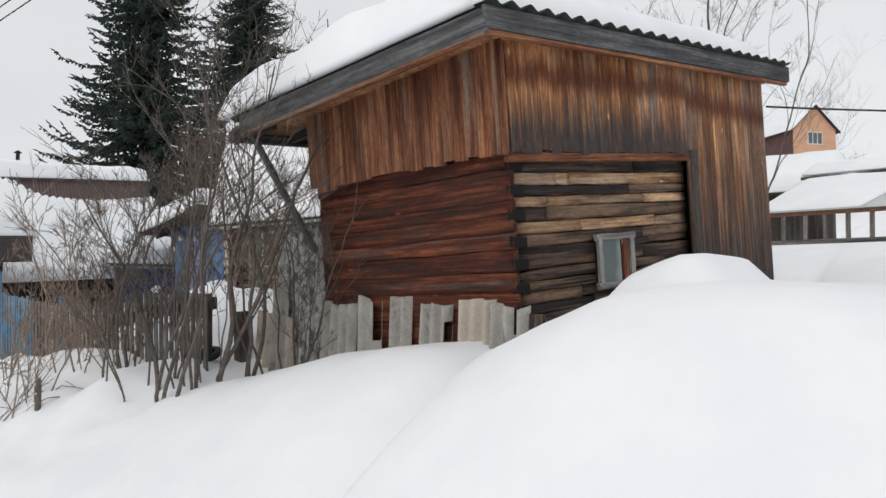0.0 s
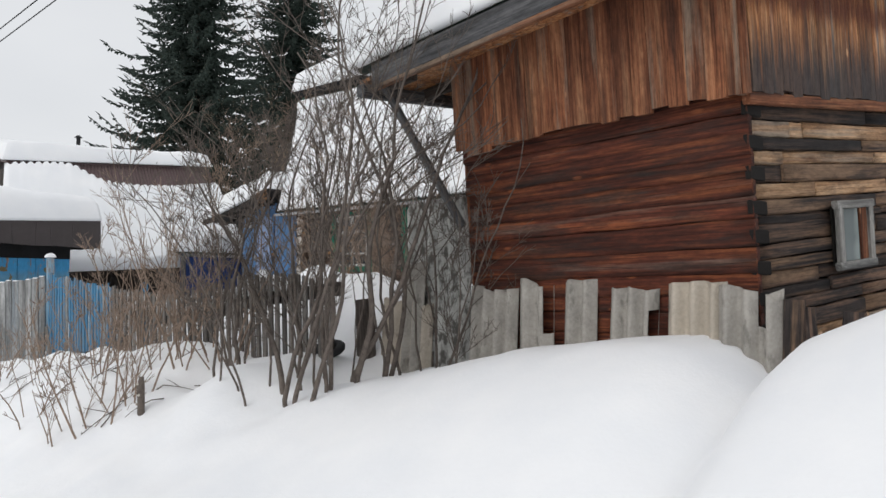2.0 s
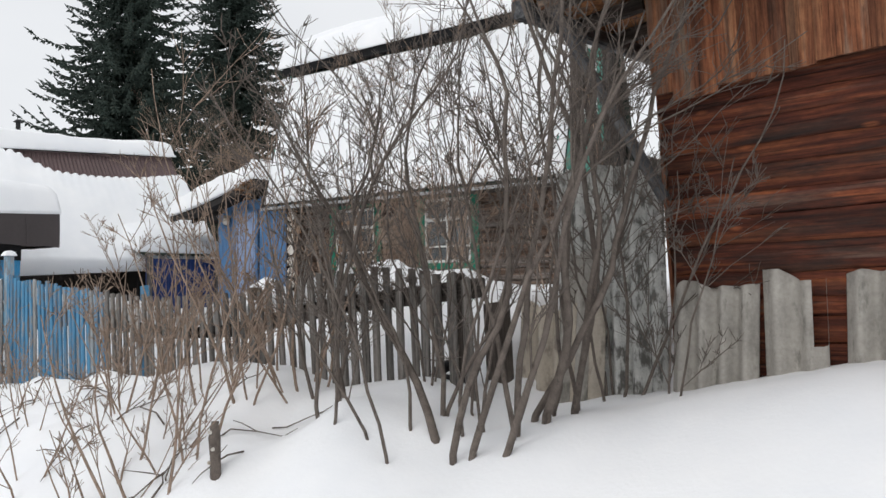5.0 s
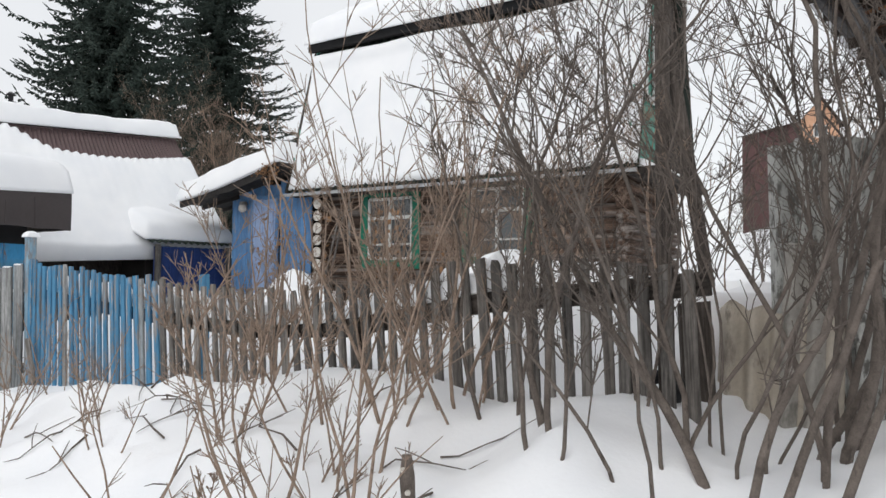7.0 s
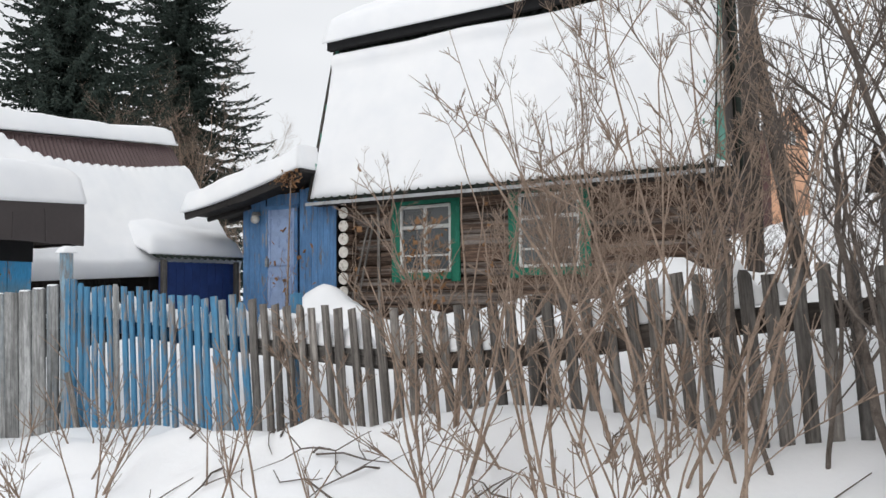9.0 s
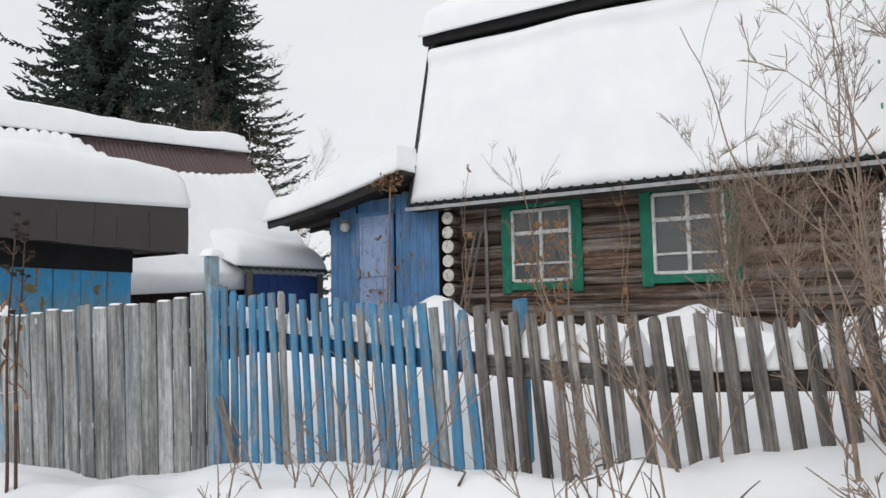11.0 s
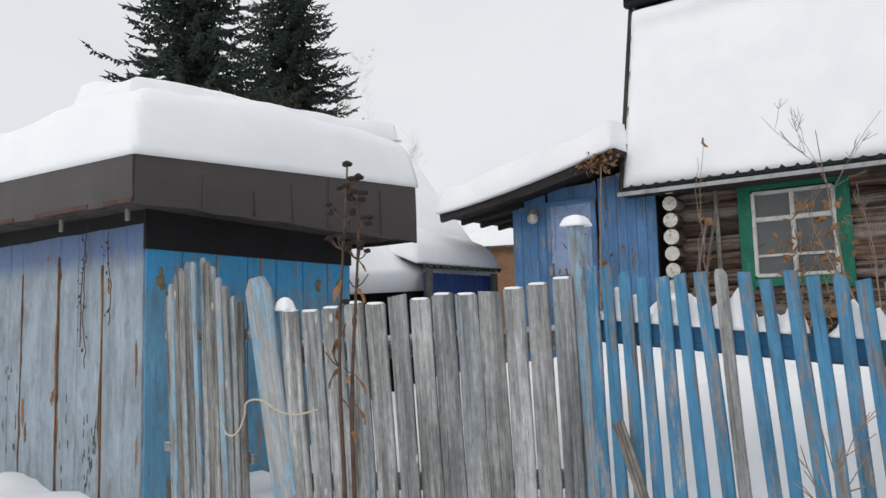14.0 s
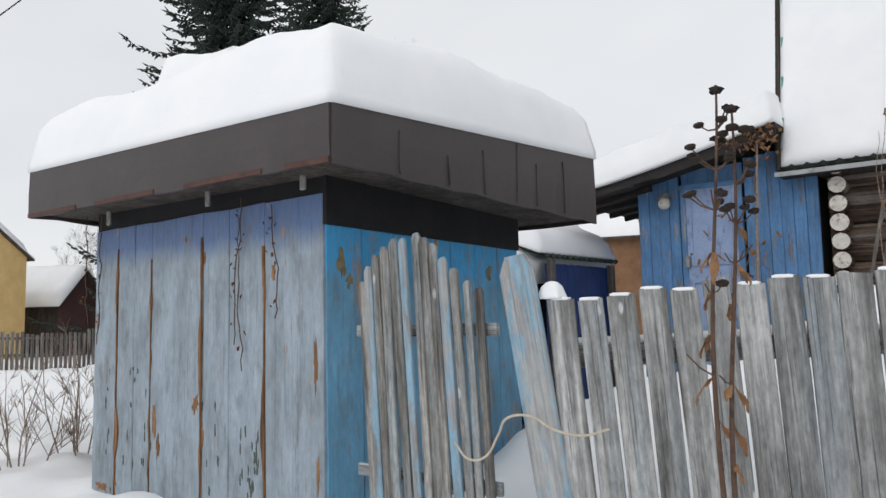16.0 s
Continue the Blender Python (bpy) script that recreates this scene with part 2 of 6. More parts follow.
LOG_END = plain("log_end_paint", (0.62, 0.59, 0.54), 0.8, spread=0.2, scale=14, second=(0.30, 0.25, 0.20))
SLATE = plain("slate", (0.35, 0.33, 0.30), 0.9, spread=0.28, scale=5, bump=0.3, second=(0.20, 0.19, 0.17))
SLATE_WARM = plain("slate_warm", (0.45, 0.40, 0.335), 0.9, spread=0.22, scale=5, bump=0.3, second=(0.24, 0.21, 0.18))
SLATE_DARK = plain("slate_mossy", (0.035, 0.045, 0.038), 0.95, spread=0.4, scale=8, bump=0.3)
PEELED = plain("peeled_whitewash", (0.46, 0.46, 0.44), 0.9, spread=0.3, scale=9, bump=0.4, second=(0.13, 0.125, 0.115), patch=0.49)
TRIM_GREEN = plain("green_paint", (0.012, 0.15, 0.095), 0.6, spread=0.3, scale=6, second=(0.03, 0.20, 0.14))
GABLE_GREEN = plain("gable_green_paint", (0.10, 0.30, 0.235), 0.7, spread=0.25, scale=4, second=(0.20, 0.40, 0.33))
FRAME_WHITE = plain("white_frame_paint", (0.62, 0.62, 0.60), 0.6, spread=0.18, scale=9, second=(0.40, 0.39, 0.37))
DOOR_BLUE = plain("door_blue_paint", (0.28, 0.37, 0.56), 0.65, spread=0.18, scale=6, second=(0.17, 0.24, 0.42))
PORCH_BLUE = wood("porch_blue_paint", (0.10, 0.11, 0.12), (0.20, 0.20, 0.20), (0.30, 0.29, 0.28), stained=0.12, vary=0.3, paint=(0.10, 0.225, 0.43), painted=0.74, rough=0.65)
BLACK_FELT = plain("tar_felt", (0.012, 0.012, 0.013), 0.8, spread=0.4, scale=6, bump=0.4)
FASCIA_METAL = plain("brown_sheet_metal", (0.052, 0.043, 0.043), 0.5, spread=0.15, scale=3, bump=0.1, spec=0.4)
PURPLE_METAL = plain("maroon_roof_metal", (0.115, 0.078, 0.078), 0.55, spread=0.15, scale=2, bump=0.1)
# near black as the darkness of insides behind gaps; also black log ends
DARK_VOID = plain("void_and_notch_black", (0.012, 0.010, 0.009), 0.9, spread=0.4)
BARK = plain("bark", (0.137, 0.114, 0.0988), 0.9, spread=0.45, scale=16, bump=0.6, second=(0.078, 0.065, 0.0559))
TWIG = plain("twig_bark", (0.282, 0.21, 0.162), 0.85, spread=0.4, scale=22, bump=0.4, second=(0.132, 0.096, 0.0744))
WEED = plain("dry_weed", (0.10, 0.062, 0.045), 0.9, spread=0.4, scale=22, second=(0.05, 0.035, 0.03))
DRY_LEAF = plain("dry_leaf", (0.24, 0.13, 0.065), 0.8, spread=0.4, scale=22)
ROPE_MAT = plain("rope", (0.50, 0.44, 0.36), 0.9, spread=0.2, scale=40)
STEEL = plain("galvanised_steel", (0.32, 0.32, 0.31), 0.5, 0.5, spread=0.2, scale=15, second=(0.16, 0.12, 0.10))
CABLE = plain("cable_rubber", (0.02, 0.02, 0.022), 0.7)


def glass_material():
    m, n, l, b = material("window_glass", 0.06, 0.0, 0.5)
    b.inputs["Base Color"].default_value = (0.20, 0.22, 0.23, 1)
    b.inputs["Transmission Weight"].default_value = 0.55
    b.inputs["IOR"].default_value = 1.45
    c = coords(n, l, (1, 1, 1))
    w = noise_node(n, l, c, 3.0, 2)
    bumped(n, l, b, w.outputs["Fac"], 0.05, 0.02)
    return m


GLASS = glass_material()


# ---- mesh helpers ----
def world_of(ob):
    if ob is None:
        return Matrix.Identity(4)
    return world_of(ob.parent) @ ob.matrix_parent_inverse @ ob.matrix_basis


def put(ob, parent, m):
    """Stand ob at the world pose m, under parent."""
    if parent is not None:
        ob.parent = parent
        ob.matrix_parent_inverse = world_of(parent).inverted()
    ob.matrix_basis = m
    return ob


def thing(name, place, label, category, group="", kind=""):
    return tagged(put(new(name), None, Matrix.Translation(place)), label, category, group, kind)


def mesh_of(bm, mat, smooth=False, name="mesh"):
    me = bpy.data.meshes.new(name)
    bmesh.ops.recalc_face_normals(bm, faces=bm.faces)
    bm.to_mesh(me)
    bm.free()
    me.materials.append(mat)
    if smooth:
        for p in me.polygons:
            p.use_smooth = True
    return me


def part(name, bm, mat, parent, label="", m=None, smooth=False):
    me = bm if isinstance(bm, bpy.types.Mesh) else mesh_of(bm, mat, smooth, name)
    ob = put(new(name, me), parent, m or Matrix.Identity(4))
    if label:
        ob["label"] = label
    return ob


def hexa(bm, low, high):
    """A solid between two quads of four points each."""
    a, b = [bm.verts.new(p) for p in low], [bm.verts.new(p) for p in high]
    bm.faces.new(a[::-1])
    bm.faces.new(b)
    for i in range(4):
        bm.faces.new((a[i], a[(i + 1) % 4], b[(i + 1) % 4], b[i]))


def block(bm, x0, y0, z0, x1, y1, z1):
    hexa(bm, [(x0, y0, z0), (x1, y0, z0), (x1, y1, z0), (x0, y1, z0)], [(x0, y0, z1), (x1, y0, z1), (x1, y1, z1), (x0, y1, z1)])


def bevelled(bm, width, segments=1):
    bmesh.ops.bevel(bm, geom=bm.edges[:], offset=width, segments=segments, affect="EDGES")
    return bm


def along(a, b, face):
    """The pose whose local z runs from a to b, with local y turned towards face; and the length."""
    a, b = Vector(a), Vector(b)
    z = (b - a).normalized()
    y = Vector(face)
    y = (y - z * y.dot(z)).normalized()
    x = y.cross(z)
    m = Matrix((x, y, z)).transposed().to_4x4()
    m.translation = a
    return m, (b - a).length


BOARDS = {}


def board_mesh(w, t, length, mat, top="flat", rough=0.003, seed=0):
    """A sawn board along local z with chamfered edges, a slightly wavy outline and a shaped top; cached by its size."""
    key = (round(w, 3), round(t, 3), round(length, 2), mat.name, top, seed)
    if key in BOARDS:
        return BOARDS[key]
    rnd = random.Random(hash((round(w * 1000), round(t * 1000), round(length * 100), seed)))
    bm = bmesh.new()
    rings = 5
    prev = None
    c = min(w, t) * 0.18
    for i in range(rings):
        z = length * i / (rings - 1)
        dx, sw = rnd.uniform(-1, 1) * rough, 1 + rnd.uniform(-1, 1) * rough * 6
        hw, ht = w / 2 * sw, t / 2
        if top == "round" and i == rings - 1:
            hw *= 0.55
        if top == "round" and i == rings - 2:
            z = length - w * 0.5
        pts = [(-hw + c, -ht), (hw - c, -ht), (hw, -ht + c), (hw, ht - c), (hw - c, ht), (-hw + c, ht), (-hw, ht - c), (-hw, -ht + c)]
        slant = rnd.uniform(-0.012, 0.012) if i in (0, rings - 1) else 0
        ring = [bm.verts.new((x + dx, y, z + slant * x / w)) for x, y in pts]
        if prev:
            for k in range(8):
                bm.faces.new((prev[k], prev[(k + 1) % 8], ring[(k + 1) % 8], ring[k]))
        else:
            bm.faces.new(ring[::-1])
        prev = ring
    bm.faces.new(prev)
    BOARDS[key] = mesh_of(bm, mat, False, "board")
    return BOARDS[key]


def board(name, a, b, w, t, face, mat, parent, top="flat", label="", seed=0):
    m, length = along(a, b, face)
    return part(name, board_mesh(w, t, length, mat, top, seed=seed), mat, parent, label, m)


LOGS = {}


def log_mesh(r, length, mat, squash=1.0, seed=0, flat=0.97):
    key = (round(r, 3), round(length, 2), mat.name, round(squash, 2), seed, flat)
    if key in LOGS:
        return LOGS[key]
    rnd = random.Random(seed + 7)
    bm = bmesh.new()
    prev, n = None, 12
    rings = max(4, int(length / 0.22))
    for i in range(rings + 1):
        z = length * i / rings
        rr = r * (1 + rnd.uniform(-0.05, 0.05))
        ox, oy = rnd.uniform(-0.05, 0.05) * r, rnd.uniform(-0.06, 0.06) * r
        ring = []
        for k in range(n):
            a = 2 * math.pi * k / n
            q = 1 + rnd.uniform(-0.04, 0.04)
            x, y = math.cos(a) * rr * q + ox, math.sin(a) * rr * q * squash + oy
            ring.append(bm.verts.new((max(-r * flat, min(r * flat, x)), y, z)))
        if prev:
            for k in range(n):
                bm.faces.new((prev[k], prev[(k + 1) % n], ring[(k + 1) % n], ring[k]))
        else:
            bm.faces.new(ring[::-1])
        prev = ring
    bm.faces.new(prev)
    LOGS[key] = mesh_of(bm, mat, True, "log")
    return LOGS[key]


def log(name, a, b, r, mat, parent, squash=1.0, seed=0, label="", flat=0.97):
    m, length = along(a, b, (0, 0, 1) if abs(b[2] - a[2]) < abs(b[0] - a[0]) + abs(b[1] - a[1]) else (0, -1, 0))
    return part(name, log_mesh(r, length, mat, squash, seed, flat), mat, parent, label, m)


def lerp(a, b, f):
    return a + (b - a) * f


def step(a, b, v):
    f = max(0.0, min(1.0, (v - a) / (b - a)))
    return f * f * (3 - 2 * f)


def fbm(x, y, s=1.0):
    return noise.noise((x * s, y * s, 0.3)) + 0.5 * noise.noise((x * s * 2.1, y * s * 2.1, 3.7)) + 0.25 * noise.noise((x * s * 4.3, y * s * 4.3, 9.1))


def snow_slab(name, grid, base, thick, parent, label="", m=None, nu=40, nv=16, edge=0.16, rough=0.05, seed=0.0, category="snow", group="snow caps", up=(0, 0, 1)):
    """A pillow of snow on a sheet: base(u, v) gives the support, thick the depth; its rim is rounded."""
    bm = bmesh.new()
    top, low = [], []
    for j in range(nv + 1):
        rt, rl = [], []
        for i in range(nu + 1):
            u, v = i / nu, j / nv
            p = Vector(base(u, v))
            du, dv = min(u, 1 - u) * grid[0], min(v, 1 - v) * grid[1]
            d = min(1.0, min(du, dv) / edge)
            rim = math.sqrt(max(0.0, 1 - (1 - d) ** 2))
            h = thick(u, v) * (0.12 + 0.88 * rim) * (1 + rough * 3 * noise.noise((p.x * 1.2 + seed, p.y * 1.2, p.z))) + rough * 0.6 * fbm(p.x + seed, p.y, 2.0) * rim
            rt.append(bm.verts.new(p + Vector(up) * max(0.01, h)))
            rl.append(bm.verts.new(p))
        top.append(rt)
        low.append(rl)
    for j in range(nv):
        for i in range(nu):
            bm.faces.new((top[j][i], top[j][i + 1], top[j + 1][i + 1], top[j + 1][i]))
            bm.faces.new((low[j][i], low[j + 1][i], low[j + 1][i + 1], low[j][i + 1]))
    for i in range(nu):
        bm.faces.new((low[0][i], low[0][i + 1], top[0][i + 1], top[0][i]))
        bm.faces.new((low[nv][i + 1], low[nv][i], top[nv][i], top[nv][i + 1]))
    for j in range(nv):
        bm.faces.new((low[j + 1][0], low[j][0], top[j][0], top[j + 1][0]))
        bm.faces.new((low[j][nu], low[j + 1][nu], top[j + 1][nu], top[j][nu]))
    ob = part(name, bm, SNOW, parent, label, m, smooth=True)
    if parent is None:
        tagged(ob, label, category, group)
    return ob


# ---- ground ----
def gauss(x, y, cx, cy, sx, sy):
    return math.exp(-((x - cx) / sx) ** 2 - ((y - cy) / sy) ** 2)


def table(x, rows):
    """Height at x along a line of (x, height) rows."""
    if x <= rows[0][0]:
        return rows[0][1]
    for (xa, za), (xb, zb) in zip(rows, rows[1:]):
        if x <= xb:
            return lerp(za, zb, (x - xa) / (xb - xa))
    return rows[-1][1]


# crest of the bank before the barn, the big drift beside it, and the snow at the foot of the picket fence
FORE = ((-9.0, 0.94), (-7.65, 0.97), (-6.8, 1.18), (-6.2, 1.26), (-5.83, 1.275), (-5.6, 1.22), (-5.45, 1.11), (-5.3, 1.0), (-5.0, 0.95))
DRIFT = ((-5.34, 0.80), (-5.2, 0.98), (-5.1, 1.21), (-5.0, 1.34), (-4.63, 1.515), (-4.24, 1.665), (-3.75, 1.73), (-3.2, 1.69), (-2.4, 1.55), (-1.0, 1.30), (2.0, 1.1))
FOOT = ((-15.0, 0.53), (-13.3, 0.66), (-12.0, 0.73), (-11.5, 0.88), (-11.0, 0.99), (-10.2, 0.98), (-9.7, 0.92), (-9.0, 1.0), (-8.4, 0.95))


def ground_height(x, y):
    """Trodden lane along x at z = 0, banks that rise towards the fence, a drift beside the barn."""
    high = lerp(lerp(0.34, 0.46, step(-18.6, -16.4, x)), 0.80, step(-15.5, -11.0, x))
    high = lerp(high, 1.0, step(-8.6, -6.8, x))
    far = lerp(4.5, 5.0, step(-14, -9, x))
    h = high * step(2.55, far, y)
    h = lerp(h, table(x, FORE) * step(2.55, 5.5, y), step(-8.6, -7.4, x))
    h -= lerp(0, 0.28, step(5.3, 7.5, y) * step(-6.5, -9.0, x))
    h += lerp(0, 0.5, step(-1.5, -4.5, y))
    # deep snow in the yard behind the picket fence
    deep = lerp(1.02, 1.18, step(-17, -13, x)) + 0.26 * step(-13, -10, x)
    deep += 0.16 * max(0, noise.noise((x * 1.1, y * 0.9, 3.0))) + 0.10 * noise.noise((x * 2.7, y * 2.2, 8.0))
    h = lerp(h, deep, step(5.45, 6.5, y) * step(-18.6, -17.0, x) * (1 - step(-9.1, -8.3, x) * (1 - step(6.3, 7.2, y))) * (1 - step(-8.3, -7.3, x)) * (1 - step(12.0, 14.0, y)))
    h += 0.58 * gauss(x, y, -16.15, 9.75, 0.55, 0.5) + 0.30 * gauss(x, y, -17.1, 9.75, 0.6, 0.45) + 0.30 * gauss(x, y, -14.3, 9.4, 0.38, 0.4) + 0.28 * gauss(x, y, -13.0, 9.3, 0.7, 0.4) + 0.22 * gauss(x, y, -9.9, 6.6, 1.1, 0.5)
    # snow heaped round the feet of the shrubs
    for cx, cy, a in ((-11.75, 5.0, 0.12), (-10.85, 4.95, 0.20), (-10.0, 4.9, 0.16), (-9.2, 4.75, 0.12), (-8.9, 4.4, 0.10), (-12.6, 4.7, 0.06), (-10.45, 4.3, 0.10), (-11.4, 4.4, 0.08), (-9.6, 4.2, 0.08)):
        h += a * gauss(x, y, cx, cy, 0.30, 0.32)
    bank = step(2.7, 3.6, y)
    h += bank * (0.08 * fbm(x, y, 0.9) + 0.055 * fbm(x + 9, y, 2.3)) * lerp(1, 0.22, step(-8.6, -7.2, x))
    h += 0.05 * bank * step(-7, -9, x) * (0.6 - 0.4 * step(5.3, 5.8, y)) * max(0, noise.noise((x * 2.4, y * 2.4, 5.0))) * 4.2
    h += 0.02 * fbm(x, y, 1.6) * (1 - bank)
    foot = step(4.7, 5.15, y) * (1 - step(5.4, 6.0, y)) * step(-15.2, -14.6, x) * (1 - step(-8.9, -8.4, x))
    h = lerp(h, table(x, FOOT) + 0.04 * fbm(x, y, 2.3), foot)
    if x > -5.34:
        big = table(x, DRIFT) * step(2.45, 5.2, y) + 0.22 * math.exp(-((x + 4.33) / 0.34) ** 8 - ((y - 6.25) / 0.62) ** 8) + 0.02 * fbm(x, y, 0.8)
        h = max(h, big)
    return lerp(h, 2.36, step(10.0, 14.5, y) * step(-9.0, -6.5, x))


def build_ground():
    bm = bmesh.new()
    xs = [-2500, -900, -300, -120, -70, -50, -40, -34, -30, -27, -25]
    xs += [-24 + 0.11 * i for i in range(int(28 / 0.11) + 1)] + [5, 7, 10, 14, 20, 30, 50, 90, 250, 800, 2500]
    ys = [-2500, -800, -250, -90, -50, -30, -20, -14, -10, -7, -5]
    ys += [-4 + 0.12 * i for i in range(int(20 / 0.12) + 1)] + [17, 18.5, 20, 23, 27, 33, 45, 70, 120, 300, 900, 2500]
    rows = []
    for y in ys:
        row = []
        for x in xs:
            if -24.5 < x < 4.5 and -4.5 < y < 16.1:
                z = ground_height(x, y)
            else:
                z = ground_height(max(-24, min(4.2, x)), max(-4, min(16, y))) + 9.0 * step(18, 75, y) * step(-40, -14, x)
            row.append(bm.verts.new((x, y, z)))
        rows.append(row)
    for j in range(len(ys) - 1):
        for i in range(len(xs) - 1):
            bm.faces.new((rows[j][i], rows[j][i + 1], rows[j + 1][i + 1], rows[j + 1][i]))
    ob = part("ground", bm, SNOW, None, smooth=True)
    tagged(ob, "deep untrodden white snow with drifts along the lane", "snow", kind="structure")


build_ground()


# ---- barn ----
BC, BL, BF = Vector((-5.60, 6.01, 0)), Vector((-7.77, 6.05, 0)), Vector((-4.965, 9.66, 0))
BARN_REF = 1.6


def lean(p):
    """The barn has sunk and leans over the lane."""
    d = p[2] - BARN_REF
    return Vector((p[0] - 0.018 * d, p[1] - 0.075 * d, p[2]))


def barn_roof_z(x, y):
    return 3.46 + 0.105 * (x + 5.66) + 0.085 * (y - 5.85)


def on_street(f, z, out=0.0):
    p = BL.lerp(BC, f)
    return lean((p.x, p.y - out, z))


def on_side(f, z, out=0.0):
    p = BC.lerp(BF, f)
    return lean((p.x + out * 0.985, p.y - out * 0.17, z))


def build_barn():
    rnd = random.Random(3)
    barn = thing("barn", (-6.5, 7.5, 1.0), "old leaning timber barn, log below and plank above, under deep snow", "barn")
    back = BL + (BF - BC)
    # inner shell, near black: the inside's darkness is put into its colour
    bm = bmesh.new()
    ring = [BL, BC, BF, back]
    mid = sum(ring, Vector()) / 4
    inner = [p.lerp(mid, 0.05) for p in ring]
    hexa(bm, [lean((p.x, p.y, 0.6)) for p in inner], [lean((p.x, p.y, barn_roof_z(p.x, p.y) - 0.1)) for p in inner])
    part("inner_wall", bm, DARK_VOID, barn, "near-black filler painted as the darkness inside the gaps")
    # logs, laid course by course, crossing at the corner
    z, k = 0.80, 0
    while z < 2.62:
        hh = rnd.uniform(0.10, 0.155)
        hh = min(hh, 2.72 - z)
        log("log", on_street(0.0 + rnd.uniform(-0.01, 0.01), z - 0.06 + hh / 2, -0.008 - rnd.uniform(0, 0.012)), on_street(1.03, z + hh / 2 + rnd.uniform(-0.012, 0.012), -0.008 - rnd.uniform(0, 0.012)), 0.10, BARN_LOG, barn, hh * 0.56 / 0.10, seed=k, flat=0.30)
        z += hh
        k += 1
    z, k = 0.82, 0
    while z < 2.66:
        hh = rnd.uniform(0.055, 0.125)
        pale = k % 2 == 0 if z > 1.95 else rnd.random() < 0.14
        # each course is hewn in a few lengths that have split and shifted
        cuts = [0.016 + rnd.uniform(0, 0.02)] + sorted(rnd.uniform(0.12, 0.56) for _ in range(2 if pale else 1)) + [0.635]
        rise = 0.22
        for a, b in zip(cuts, cuts[1:]):
            if b - a < 0.04:
                continue
            oz, oo = rnd.uniform(-0.006, 0.006), -0.01 - rnd.uniform(0, 0.03)
            log("side_log", on_side(a, z + hh / 2 + rise * a / 0.635 + oz, oo), on_side(b - 0.003, z + hh / 2 + rise * b / 0.635 + oz + rnd.uniform(-0.008, 0.008), oo), 0.09, SIDE_LOG if pale else BLACK_LOG, barn, hh * 0.50 / 0.09, seed=40 + k, label="split weathered side log", flat=0.34)
        if k % 2:
            bm = bmesh.new()
            zz = z + hh / 2
            hexa(bm, [on_side(-0.003, zz - 0.04, 0.03), on_side(0.042, zz - 0.04, 0.03), on_side(0.042, zz - 0.04, 0.065), on_side(-0.003, zz - 0.04, 0.065)],
                 [on_side(-0.003, zz + 0.045, 0.03), on_side(0.042, zz + 0.045, 0.03), on_side(0.042, zz + 0.045, 0.065), on_side(-0.003, zz + 0.045, 0.065)])
            part("log_notch", bevelled(bm, 0.008), DARK_VOID, barn, "dark cut log end at the corner")
        z += hh
        k += 1
    # upper boards of the street wall
    n = 18
    for i in range(n):
        f = (i + 0.5) / n
        p = BL.lerp(BC, f)
        zt = barn_roof_z(p.x, p.y) + 0.05
        zb = 2.60 + 0.065 * f + rnd.uniform(-0.015, 0.015) - (0.05 if i in (1, 2) else 0)
        board("plank", on_street(f, zb, 0.10), on_street(f, zt, 0.10), 0.127, 0.026 + rnd.uniform(0, 0.008), (0, -1, 0), BARN_PLANK, barn, seed=i % 5)
    # boards of the side wall: short ones above the logs, long ones to the ground
    n = 34
    for i in range(n):
        f = (i + 0.5) / n
        p = BC.lerp(BF, f)
        zt = barn_roof_z(p.x, p.y) + 0.05
        zb = (2.68 + 0.385 * f + rnd.uniform(-0.02, 0.02)) if f < 0.63 else 0.9
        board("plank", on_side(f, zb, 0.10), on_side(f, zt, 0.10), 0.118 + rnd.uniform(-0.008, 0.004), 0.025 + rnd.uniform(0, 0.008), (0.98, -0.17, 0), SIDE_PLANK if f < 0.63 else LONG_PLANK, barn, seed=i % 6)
    board("batten", on_side(-0.01, 2.64, 0.09), on_side(0.64, 2.90, 0.09), 0.07, 0.05, (0.98, -0.17, 0), BARN_PLANK, barn)
    board("corner_post", on_side(0.635, 1.0, 0.10), on_side(0.635, 2.96, 0.10), 0.11, 0.07, (0.98, -0.17, 0), DARK_WOOD, barn)
    board("corner_board", on_street(1.028, 2.66, 0.095), on_street(1.028, barn_roof_z(BC.x, BC.y) + 0.05, 0.095), 0.13, 0.03, (0, -1, 0), BARN_PLANK, barn)
    board("corner_board", on_side(-0.012, 2.66, 0.085), on_side(-0.012, barn_roof_z(BC.x, BC.y) + 0.05, 0.085), 0.14, 0.03, (0.98, -0.17, 0), BARN_PLANK, barn)
    # plain planks on the two walls that face the yard
    for p0, p1, face, n in ((BL, back, (-0.985, 0.17, 0), 34), (back, BF, (0, 1, 0), 18)):
        for i in range(n):
            p = p0.lerp(p1, (i + 0.5) / n)
            out = Vector(face) * 0.02
            board("plank", lean((p.x + out.x, p.y + out.y, 0.7)), lean((p.x + out.x, p.y + out.y, barn_roof_z(p.x, p.y) + 0.03)), (p1 - p0).length / n - 0.004, 0.026, face, BARN_PLANK, barn, seed=i % 5)
    # small window
    w0, w1, z0, z1 = 0.262, 0.375, 1.69, 2.09
    win = part("window", mesh_box_on_side(w0, w1, z0, z1, 0.02, 0.03), DARK_VOID, barn, "small weathered window with a glass pane")
